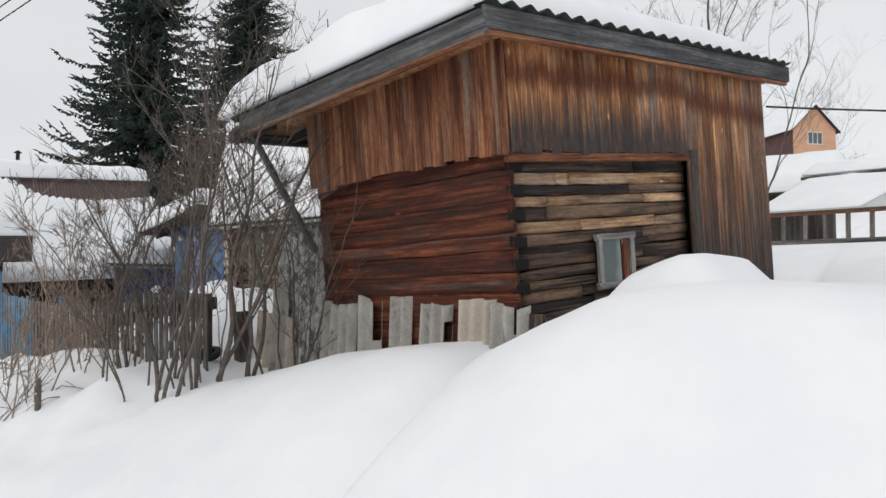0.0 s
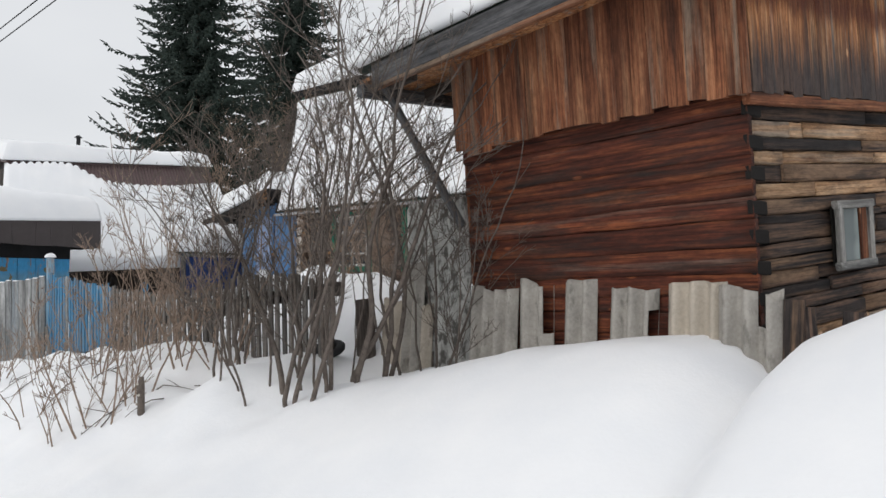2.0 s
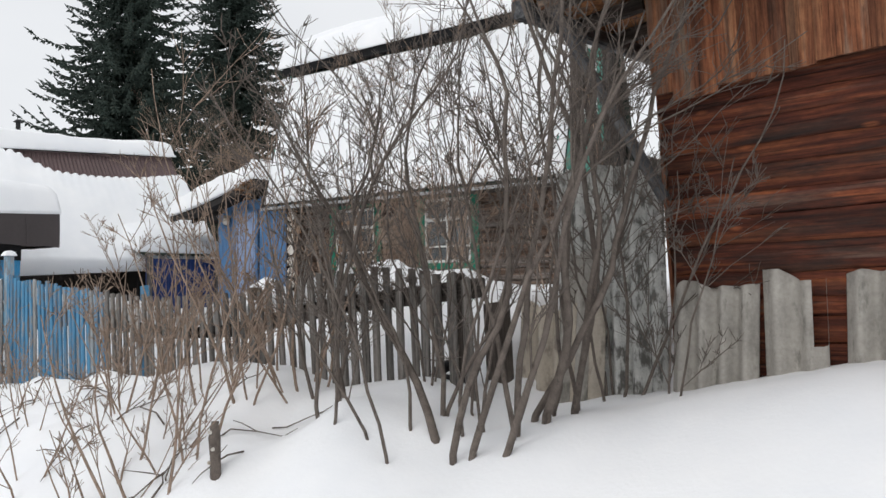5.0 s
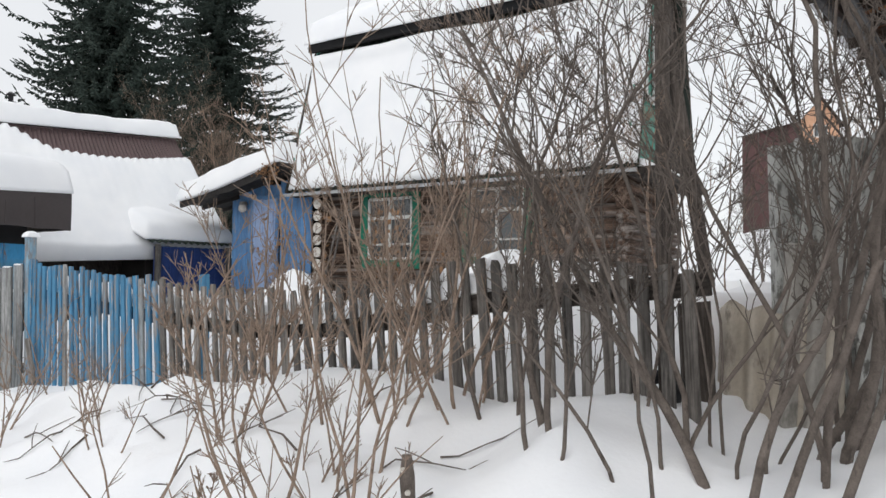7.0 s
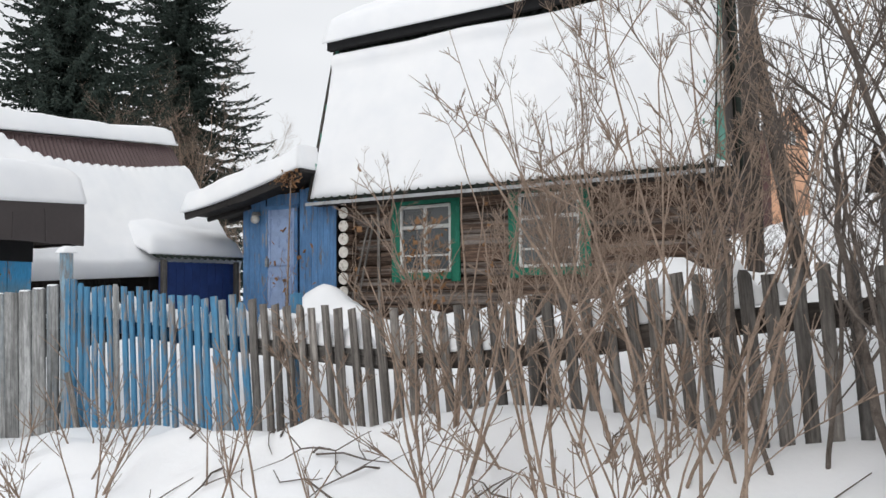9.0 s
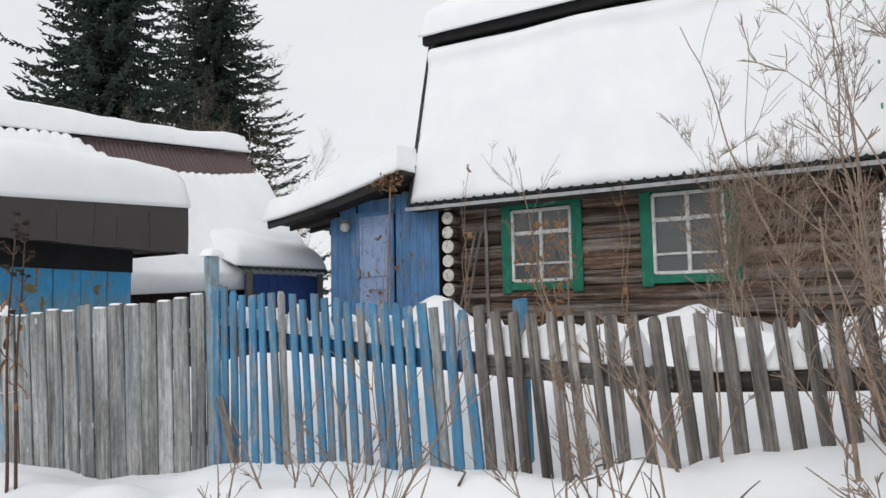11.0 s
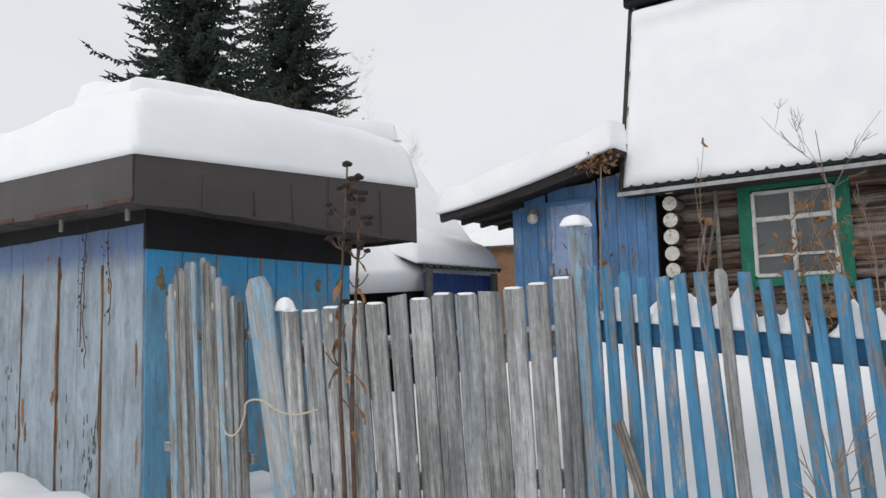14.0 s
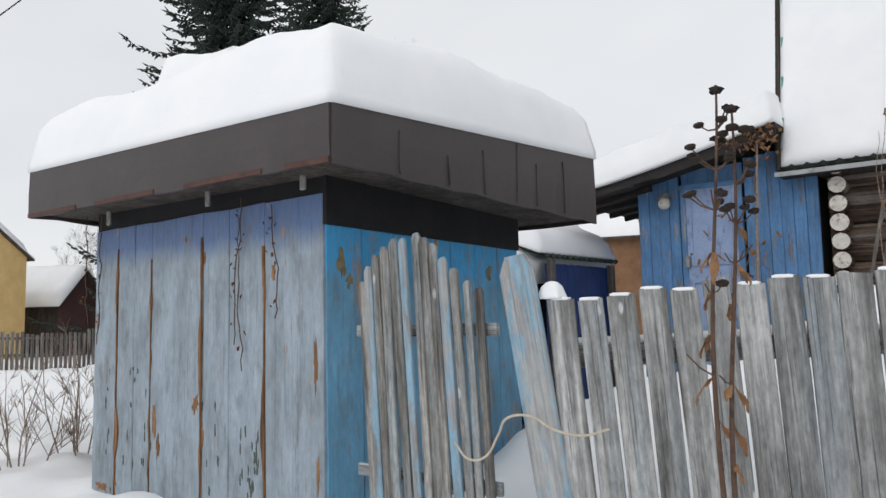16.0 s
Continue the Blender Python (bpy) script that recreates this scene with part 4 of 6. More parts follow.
    for f in (0.18, 0.34, 0.47, 0.60, 0.69, 0.83):
        p = ra.lerp(rc, f)
        z0, z1 = lerp(zl[0][0], zl[2][0], f), lerp(zl[0][1], zl[2][1], f)
        board("fascia_seam", (p.x + 0.016, p.y, z0 + 0.02), (p.x + 0.016, p.y + rnd.uniform(-0.02, 0.02), z1 - rnd.uniform(0.0, 0.2)), 0.012, 0.012, (1, 0, 0), FASCIA_METAL, shed)
    for f in (0.0, 0.3, 0.62, 0.9):
        p, q = rb.lerp(ra, f), rb.lerp(ra, min(1, f + 0.22))
        board("drip_edge", (p.x, p.y - 0.014, lerp(zl[1][0], zl[0][0], f) + 0.01), (q.x, q.y - 0.014, lerp(zl[1][0], zl[0][0], f + 0.2) + 0.012), 0.03, 0.012, (0, -1, 0), RUST, shed, label="rusty lower lip of the fascia")
    strip(rb, ra, zl[1], zl[0], Vector((0, -1, 0)))
    strip(ra, rc, zl[0], zl[2], Vector((1, 0, 0)))
    strip(rc, rd, zl[2], zl[3], Vector((0, 1, 0)))
    strip(rd, rb, zl[3], zl[1], Vector((-1, 0, 0)))

    def deck(u, v):
        low, high = rb.lerp(ra, lerp(-0.005, 1.008, u)), rd.lerp(rc, lerp(-0.005, 1.008, u))
        z = lerp(lerp(zl[1][1], zl[0][1], u), lerp(zl[3][1], zl[2][1], u), v)
        p = low.lerp(high, lerp(-0.008, 1.008, v))
        return (p.x, p.y, z)

    snow_slab("snow_cap", (3.1, 2.6), deck, lambda u, v: 0.47 + 0.18 * math.sin(math.pi * min(1, v * 1.05)) * math.sin(math.pi * u), shed, "deep rounded snow cap on the shed roof", nu=64, nv=56, edge=0.19, rough=0.05, seed=4.0)
    for x, y in ((-17.88, 4.50), (-18.71, 4.44), (-19.9, 4.40)):
        bm = bmesh.new()
        block(bm, x - 0.022, y - 0.05, 2.19, x + 0.022, y - 0.03, 2.29)
        bevelled(bm, 0.006)
        part("bracket", bm, STEEL, shed, "small steel eave bracket")
    wear_shed(shed)


def flake(shed, f, z, w, hh, mat, label, seed, side=False):
    """A ragged patch where the paint has come off or moss has grown, a hair proud of the board."""
    p, out, run = (SA.lerp(SCN, f), Vector((1, 0.06, 0)), (SCN - SA).normalized()) if side else (SB.lerp(SA, f), Vector((0.05, -1, 0)), (SA - SB).normalized())
    bm = bmesh.new()
    n = 26
    rims = []
    for off in (0.0145, 0.008):
        rim = []
        rr = random.Random(seed)
        for k in range(n):
            a = 2 * math.pi * k / n
            q = 0.55 + 0.45 * noise.noise((math.cos(a) * 1.7 + seed, math.sin(a) * 1.7, seed * 0.37)) + rr.uniform(-0.16, 0.16)
            rim.append(bm.verts.new(p + out * off + run * math.cos(a) * w * q + Vector((0, 0, z + math.sin(a) * hh * q))))
        rims.append(rim)
    bm.faces.new(rims[0])
    bm.faces.new(rims[1][::-1])
    for k in range(n):
        bm.faces.new((rims[0][k], rims[1][k], rims[1][(k + 1) % n], rims[0][(k + 1) % n]))
    part("bare_patch", bm, mat, shed, label)


def wear_shed(shed):
    bare, moss = "bare orange wood where the paint has peeled", "dark mildew on the paint"
    rnd = random.Random(44)
    for f, z, w, hh in ((0.06, 0.36, 0.11, 0.05), (0.13, 0.42, 0.03, 0.14), (0.36, 0.26, 0.14, 0.06), (0.33, 0.82, 0.035, 0.20), (0.35, 0.70, 0.03, 0.10), (0.52, 0.98, 0.05, 0.09), (0.55, 0.80, 0.025, 0.15), (0.83, 1.76, 0.03, 0.08), (0.975, 1.25, 0.022, 0.22), (0.98, 0.66, 0.02, 0.16), (0.555, 1.88, 0.025, 0.06), (0.47, 2.02, 0.015, 0.03), (0.02, 1.5, 0.02, 0.10), (0.66, 0.30, 0.05, 0.05)):
        flake(shed, f, z, w, hh, SEAM_WOOD, bare, rnd.randrange(999))
    for _ in range(60):
        f, z = (rnd.uniform(0.70, 0.78), rnd.uniform(0.35, 0.85)) if rnd.random() < 0.45 else (rnd.choice((0.16, 0.22, 0.30, 0.57, 0.62, 0.09)) + rnd.gauss(0, 0.02), rnd.uniform(0.3, 1.2))
        flake(shed, f, z, rnd.uniform(0.006, 0.016), rnd.uniform(0.02, 0.07), MILDEW, moss, rnd.randrange(999))
    for f, z, w, hh in ((0.06, 1.78, 0.05, 0.12), (0.09, 1.70, 0.04, 0.06), (0.46, 1.80, 0.10, 0.07), (0.52, 1.66, 0.04, 0.12), (0.80, 1.80, 0.07, 0.08), (0.10, 0.40, 0.05, 0.14), (0.22, 0.34, 0.06, 0.08)):
        flake(shed, f, z, w, hh, OLIVE_WOOD, "olive-brown bare wood where the paint has peeled", rnd.randrange(999), True)


OLIVE_WOOD = plain("olive_bare_wood", (0.19, 0.155, 0.085), 0.9, spread=0.4, scale=18, second=(0.10, 0.12, 0.11))
MILDEW = plain("mildew", (0.085, 0.10, 0.085), 0.9, spread=0.4, scale=30)
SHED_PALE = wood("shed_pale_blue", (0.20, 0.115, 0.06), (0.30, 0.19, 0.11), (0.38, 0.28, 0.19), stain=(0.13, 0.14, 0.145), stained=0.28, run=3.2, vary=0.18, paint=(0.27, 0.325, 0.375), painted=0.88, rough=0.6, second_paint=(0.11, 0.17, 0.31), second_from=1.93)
SHED_BLUE = wood("shed_bright_blue", (0.20, 0.115, 0.06), (0.30, 0.18, 0.09), (0.36, 0.24, 0.13), stain=(0.15, 0.115, 0.07), stained=0.16, run=2.4, vary=0.12, paint=(0.115, 0.285, 0.43), painted=0.80, rough=0.55, second_paint=(0.05, 0.29, 0.55), second_from=1.72)
RUST = plain("rusty_lip", (0.085, 0.045, 0.038), 0.8, spread=0.35, scale=12)
SEAM_WOOD = wood("seam_wood", (0.11, 0.05, 0.022), (0.21, 0.105, 0.047), (0.31, 0.18, 0.09), stained=0.25, vary=0.3)
build_shed()


def shed_vine(x, z0, z1, seed):
    rnd = random.Random(seed)
    vine = thing("dry_vine", (x, 4.40, z1), "thin dry vine with withered leaves hanging on the shed", "vine", "vines on the shed")
    y = lerp(4.42, 4.54, (x + 20.18) / 2.38) - 0.035
    pts, px = [], x
    n = 14
    for i in range(n + 1):
        px += rnd.gauss(0, 0.014)
        pts.append(Vector((px, y + rnd.uniform(-0.008, 0.004), lerp(z0, z1, i / n))))
    cu = bpy.data.curves.new("stem", "CURVE")
    cu.dimensions, cu.bevel_depth, cu.bevel_resolution = "3D", 0.0035, 1
    sp = cu.splines.new("POLY")
    sp.points.add(n)
    for q, p in zip(sp.points, pts):
        q.co = (*p, 1)
    cu.materials.append(WEED)
    put(new("stem", cu), vine, Matrix.Identity(4))
    for k in range(13):
        p = pts[rnd.randrange(2, n)]
        bm = bmesh.new()
        a, b = Vector((rnd.uniform(-1, 1), rnd.uniform(-0.4, 0.1), rnd.uniform(-1, 1))) * 0.020, Vector((rnd.uniform(-1, 1), rnd.uniform(-0.4, 0.1), rnd.uniform(-1, 1))) * 0.016
        c = p + Vector((rnd.gauss(0, 0.03), -0.012, rnd.gauss(0, 0.02)))
        v = [bm.verts.new(c + a), bm.verts.new(c + b), bm.verts.new(c - a), bm.verts.new(c - b), bm.verts.new(c + Vector((0, -0.008, 0)))]
        for i in range(4):
            bm.faces.new((v[i], v[(i + 1) % 4], v[4]))
        part("leaf", bm, VINE_LEAF, vine)


VINE_LEAF = plain("withered_leaf", (0.11, 0.045, 0.025), 0.9, spread=0.5, scale=30)
shed_vine(-18.55, 1.35, 2.22, 1)
shed_vine(-18.48, 1.2, 2.1, 2)
shed_vine(-18.16, 1.5, 2.15, 3)
shed_vine(-20.10, 1.35, 2.35, 4)
shed_vine(-20.22, 1.5, 2.3, 5)


# ---- log house ----
HM = pose(-17.04, 10.28, 0, 0, 0, 4.0)
HL = 5.85


def h(x, y, z):
    return HM @ Vector((x, y, z))


HFACE = HM.to_3x3() @ Vector((0, -1, 0))


def local_part(name, bm, mat, parent, label="", smooth=False):
    return part(name, bm, mat, parent, label, HM, smooth)


def house_window(house, x0, x1, z0, z1, y):
    win = thing("window", h(x0, y, z0), "white six-pane window in green painted trim on the log wall", "window", "windows of the log house")
    bm = bmesh.new()
    block(bm, x0 - 0.02, y + 0.10, z0 - 0.02, x1 + 0.02, y + 0.13, z1 + 0.02)
    local_part("curtain", bm, CURTAIN, win, "pale net curtain behind the panes")
    f = 0.045
    for ax, az, bx, bz in ((x0, z0, x0, z1), (x1, z0, x1, z1), (x0, z0, x1, z0), (x0, z1, x1, z1)):
        board("frame", h(ax, y, az), h(bx, y, bz), f, 0.06, HFACE, FRAME_WHITE, win)
    xm, zt, zl = (x0 + x1) / 2, lerp(z0, z1, 0.68), lerp(z0, z1, 0.24)
    board("mullion", h(xm, y - 0.006, z0), h(xm, y - 0.006, z1), 0.05, 0.05, HFACE, FRAME_WHITE, win)
    board("transom", h(x0, y - 0.003, zt), h(x1, y - 0.003, zt), 0.055, 0.05, HFACE, FRAME_WHITE, win)
    board("transom", h(x0, y + 0.002, zl), h(x1, y + 0.002, zl), 0.03, 0.04, HFACE, FRAME_WHITE, win)
    for a, b in ((x0, xm), (xm, x1)):
        for c, d in ((z0, zl), (zl, zt), (zt, z1)):
            bm = bmesh.new()
            block(bm, a, y + 0.012, c, b, y + 0.016, d)
            local_part("pane", bm, GLASS, win)
    tw = 0.145
    for x, lean_x in ((x0 - tw / 2 - 0.02, 0), (x1 + tw / 2 + 0.02, 0)):
        board("trim", h(x, y - 0.02, z0 - 0.16), h(x, y - 0.02, z1 + 0.14), tw, 0.03, HFACE, TRIM_GREEN, win, "flat", "green painted side board")
    board("trim", h(x0 - tw, y - 0.026, z1 + 0.10), h(x1 + tw, y - 0.026, z1 + 0.10), 0.13, 0.03, HFACE, TRIM_GREEN, win, label="green painted head board")
    board("trim", h(x0 - 0.02, y - 0.022, z0 - 0.075), h(x1 + 0.02, y - 0.022, z0 - 0.075), 0.10, 0.03, HFACE, TRIM_GREEN, win, label="green painted sill board")


CURTAIN = plain("net_curtain", (0.33, 0.34, 0.34), 0.9, spread=0.35, scale=9)


EAVE_PALE = plain("pale_eave_board", (0.36, 0.37, 0.38), 0.8, spread=0.2, scale=9, second=(0.22, 0.22, 0.21))


def build_house():
    rnd = random.Random(21)
    house = thing("log_house", h(2.9, 1.4, 0.5), "dark log house with a steep snow-covered mansard roof", "house")
    y = 0.45
    wins = [(1.41, 2.24, 1.89, 2.84), (3.33, 4.16, 1.92, 2.89)]
    course, k, z = 0.2, 0, 0.30
    while z < 3.0:
        cuts = [(a - 0.04, b + 0.04) for a, b, lo, hi in wins if lo - 0.1 < z < hi + 0.12]
        x = 0.40
        for a, b in cuts + [(5.68, 5.68)]:
            if a - x > 0.1:
                log("log", h(x, y + 0.09, z), h(a, y + 0.09, z), 0.108 * rnd.uniform(0.95, 1.04), HOUSE_LOG, house, 1.0, seed=rnd.randrange(12), flat=0.9)
            x = b
        r = 0.098 * rnd.uniform(0.9, 1.06)
        lg = log("log_end", h(0.53 + rnd.uniform(-0.02, 0.02), 0.19, z + 0.1), h(0.53, 0.8, z + 0.1), r, HOUSE_LOG, house, 1.0, seed=k % 5, label="log end painted white")
        bm = bmesh.new()
        bmesh.ops.create_cone(bm, cap_ends=True, segments=14, radius1=r * 0.97, radius2=r * 0.9, depth=0.025)
        m, _ = along(h(0.53, 0.185, z + 0.1), h(0.53, 0.7, z + 0.1), (0, 0, 1))
        part("cap", bm, LOG_END, lg, "white painted log end", m)
        # right-hand wall
        log("log", h(5.66, 0.3, z + 0.1), h(5.66, 2.6, z + 0.1), 0.108, HOUSE_LOG, house, 1.0, seed=rnd.randrange(12), flat=0.9)
        z += course
        k += 1
    # added block behind the logs, coloured near black as an unlit inside
    bm = bmesh.new()
    block(bm, 0.5, y + 0.25, 0.2, 5.55, 2.6, 3.0)
    local_part("inner_wall", bm, DARK_VOID, house)
    board("wall_lath", h(1.02, y - 0.02, 0.9), h(1.0, y - 0.02, 2.95), 0.05, 0.02, HFACE, FENCE_GREY, house, label="pale vertical lath on the logs")
    # mansard: steep lower slope, gentle upper slope, mirrored behind
    prof = [(0.0, 2.99), (0.70, 5.62), (1.42, 6.15), (2.14, 5.62), (2.84, 2.99)]
    for (ya, za), (yb, zb), nm in ((prof[0], prof[1], "lower_roof"), (prof[1], prof[2], "upper_roof"), (prof[2], prof[3], "upper_roof"), (prof[3], prof[4], "lower_roof")):
        bm = bmesh.new()
        n = 39 * 6
        nrm = Vector((0, -(zb - za), yb - ya)).normalized()
        rows = []
        for i in range(n + 1):
            u = i / n
            d = 0.02 * math.cos(u * 39 * 2 * math.pi)
            p, q = Vector((lerp(-0.02, HL + 0.12, u), ya, za)), Vector((lerp(-0.02, HL + 0.12, u), yb, zb))
            rows.append([bm.verts.new(p + nrm * d), bm.verts.new(q + nrm * d), bm.verts.new(q + nrm * (d - 0.012)), bm.verts.new(p + nrm * (d - 0.012))])
        for i in range(n):
            for c in range(4):
                bm.faces.new((rows[i][c], rows[i + 1][c], rows[i + 1][(c + 1) % 4], rows[i][(c + 1) % 4]))
        bm.faces.new(rows[0][::-1])
        bm.faces.new(rows[-1])
        local_part(nm, bm, SLATE_DARK, house, "dark corrugated slate", True)
    bm = bmesh.new()
    block(bm, -0.03, -0.045, 2.92, HL + 0.1, -0.015, 2.968)
    local_part("eave_board", bm, EAVE_PALE, house, "pale grey eave board")
    bm = bmesh.new()
    block(bm, 0.0, 0.0, 2.93, HL, 0.6, 2.955)
    local_part("soffit", bm, DARK_WOOD, house)
    bm = bmesh.new()
    block(bm, -0.03, 0.50, 5.50, HL + 0.1, 0.60, 5.63)
    local_part("roof_break", bm, BLACK_FELT, house, "black felt edge of the upper roof")
    steep = Vector((0, -2.63, 0.7)).normalized()

    def lower(u, v):
        yy, zz = lerp(0.012, 0.655, v), lerp(3.03, 5.44, v)
        return (lerp(0.03, HL + 0.11, u), yy, zz)

    snow_slab("roof_snow", (5.9, 2.6), lower, lambda u, v: 0.055 + 0.08 * v * v + 0.02 * math.sin(u * 17) + 0.075 * math.exp(-((v - 0.93 + 0.015 * math.sin(u * 13)) / 0.035) ** 2), house, "smooth snow sheet on the steep roof", HM, nu=90, nv=36, edge=0.12, rough=0.018, up=steep)

    def upper(u, v):
        return (lerp(-0.06, HL + 0.14, u), lerp(0.42, 1.42, v), lerp(5.60, 6.20, v))

    snow_slab("roof_snow", (5.9, 1.2), upper, lambda u, v: 0.36 + 0.03 * math.sin(u * 9), house, "thick snow on the upper roof", HM, nu=70, nv=30, edge=0.11, rough=0.03)

    def upper_back(u, v):
        return (lerp(-0.06, HL + 0.14, u), lerp(1.42, 2.4, v), lerp(6.20, 5.60, v))

    snow_slab("roof_snow", (5.9, 1.2), upper_back, lambda u, v: 0.36, house, "thick snow on the upper roof", HM, nu=30, nv=12, edge=0.16, rough=0.03)
    # green gables
    for gx, sgn in ((HL - 0.02, 1), (0.06, -1)):
        n = 20
        for i in range(n):
            yy = lerp(0.10, 2.74, (i + 0.5) / n)
            side = min(yy, 2.84 - yy)
            top = 2.99 + side / 0.7 * 2.63 if side < 0.7 else 5.62 + (side - 0.7) / 0.72 * 0.53
            board("gable_board", h(gx, yy, 3.02), h(gx, yy, top - 0.03), 0.145, 0.022, HM.to_3x3() @ Vector((sgn, 0, 0)), GABLE_GREEN if yy < 1.7 else DARK_WOOD, house, seed=i % 4)
        for (ya, za), (yb, zb) in zip(prof, prof[1:]):
            board("barge_board", h(gx + sgn * 0.05, ya, za), h(gx + sgn * 0.05, yb, zb), 0.055, 0.03, HM.to_3x3() @ Vector((sgn, 0, 0)), DARK_WOOD, house)
    for a, b in (((0.62, 4.0), (0.62, 5.1)), ((1.32, 4.0), (1.32, 5.1)), ((0.62, 4.0), (1.32, 4.0)), ((0.62, 5.1), (1.32, 5.1)), ((0.97, 4.0), (0.97, 5.1))):
        board("window_frame", h(HL + 0.02, *a), h(HL + 0.02, *b), 0.09, 0.03, HM.to_3x3() @ Vector((1, 0, 0)), FRAME_WHITE, house)
    snow_slab("ledge_snow", (0.3, 2.4), lambda u, v: (HL + 0.0 + 0.28 * u, lerp(0.1, 2.6, v), 3.02 - 0.1 * u), lambda u, v: 0.13, house, "snow on the gable ledge", HM, nu=6, nv=40, edge=0.1, rough=0.06)
    bm = bmesh.new()
    block(bm, HL - 0.05, 0.05, 2.90, HL + 0.3, 2.75, 2.99)
    local_part("ledge", bm, DARK_WOOD, house)
    for a, b, lo, hi in wins:
        house_window(house, a, b, lo, hi, y)


build_house()


# ---- blue porch of the house ----
TARRED = plain("tarred_board", (0.030, 0.027, 0.026), 0.85, spread=0.4, scale=9, bump=0.3)


def build_porch():
    rnd = random.Random(31)
    porch = thing("porch", (-18, 11.4, 0.5), "blue board porch with a low lean-to roof under snow", "porch")
    x0, x1, y = -18.78, -16.72, 10.56
    n = 16
    for i in range(n):
        x = lerp(x0, x1, (i + 0.5) / n)
        if -18.22 < x < -17.52:
            continue
        board("board", (x, y, 0.3), (x, y, 3.08 + 0.12 * (x - x0)), (x1 - x0) / n - 0.004, 0.024, (0, -1, 0), PORCH_BLUE, porch, seed=i % 4)
    board("board", (-17.87, y, 2.98), (-17.87, y, 3.2), 0.72, 0.024, (0, -1, 0), PORCH_BLUE, porch)
    for i in range(10):
        yy = y + 0.06 + i * 0.16
        board("side_board", (x0, yy, 0.3), (x0, yy, 3.05), 0.156, 0.024, (-1, 0, 0), PORCH_BLUE, porch, seed=i % 4)
    # near-black block stands in for the unlit room behind the porch boards
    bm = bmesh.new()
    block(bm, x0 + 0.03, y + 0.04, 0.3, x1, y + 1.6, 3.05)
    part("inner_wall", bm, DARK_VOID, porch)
    door = part("door", board_mesh(0.64, 0.04, 2.3, DOOR_BLUE), DOOR_BLUE, porch, "pale violet-blue panelled door", along((-17.88, y - 0.02, 0.66), (-17.88, y - 0.02, 2.96), (0, -1, 0))[0])
    for a, b in (((-18.21, 0.66), (-18.21, 3.0)), ((-17.55, 0.66), (-17.55, 3.0)), ((-18.25, 2.985), (-17.51, 2.985))):
        board("door_frame", (a[0], y - 0.03, a[1]), (b[0], y - 0.03, b[1]), 0.07, 0.04, (0, -1, 0), PORCH_BLUE, door)
    for z0, z1 in ((1.0, 1.85), (2.05, 2.82)):
        for a, b in (((-18.12, z0), (-18.12, z1)), ((-17.64, z0), (-17.64, z1)), ((-18.12, z0), (-17.64, z0)), ((-18.12, z1), (-17.64, z1))):
            board("moulding", (a[0], y - 0.045, a[1]), (b[0], y - 0.045, b[1]), 0.03, 0.02, (0, -1, 0), DOOR_BLUE, door)
    bm = bmesh.new()
    block(bm, -18.19, y - 0.10, 2.02, -18.14, y - 0.03, 2.16)
    bevelled(bm, 0.008)
    part("lock", bm, STEEL, door, "old steel lock")
    lamp = thing("wall_lamp", (-18.42, 10.5, 2.85), "round white glass wall lamp on the porch, switched off", "lamp")
    bm = bmesh.new()
    bmesh.ops.create_uvsphere(bm, u_segments=14, v_segments=10, radius=0.075)
    part("globe", bm, LOG_END, lamp, "", Matrix.Translation((-18.42, 10.47, 2.82)), True)
    bm = bmesh.new()
    bmesh.ops.create_cone(bm, cap_ends=True, segments=14, radius1=0.085, radius2=0.06, depth=0.06)
    part("collar", bm, STEEL, lamp, "", Matrix.Translation((-18.42, 10.49, 2.91)))
    ya, yb = 10.05, 12.4

    def deck(u, v, dz=0.0):
        x = lerp(-19.68, -16.98, u)
        return Vector((x, lerp(ya, yb, v), 2.98 + 0.50 * max(0.0, u) ** 1.35 + dz))

    bm = bmesh.new()
    prev = None
    for i in range(9):
        a = i / 8
        ring = [bm.verts.new(deck(a, 0, -0.05)), bm.verts.new(deck(a, 1, -0.05)), bm.verts.new(deck(a, 1)), bm.verts.new(deck(a, 0))]
        if prev:
            for k in range(4):
                bm.faces.new((prev[k], prev[(k + 1) % 4], ring[(k + 1) % 4], ring[k]))
        else:
            bm.faces.new(ring)
        prev = ring
    bm.faces.new(prev[::-1])
    part("roof_deck", bm, TARRED, porch, "dark boards of the porch roof")
    for i in range(6):
        v = i / 5
        board("rafter", deck(0.01, v, -0.09), deck(0.4, v, -0.09), 0.05, 0.07, (0, 0, 1), TARRED, porch)
    board("fascia", deck(0.0, 0.0, -0.05), deck(0.5, 0.0, -0.05), 0.13, 0.025, (0, -1, 0), TARRED, porch)
    board("fascia", deck(0.5, 0.0, -0.05), deck(1, 0.0, -0.07), 0.16, 0.025, (0, -1, 0), TARRED, porch)
    snow_slab("snow_cap", (2.7, 2.3), lambda u, v: deck(lerp(-0.015, 1.0, u), lerp(-0.03, 1.0, v)), lambda u, v: 0.36 + 0.04 * u, porch, "thick snow on the porch roof", nu=44, nv=30, edge=0.09, rough=0.05)
    # dry vine hanging at the roof corner
    vine = thing("dry_vine", (-17.1, 10.0, 0.9), "dry brown vine leaves hanging under the porch eave", "vine")
    bm = bmesh.new()
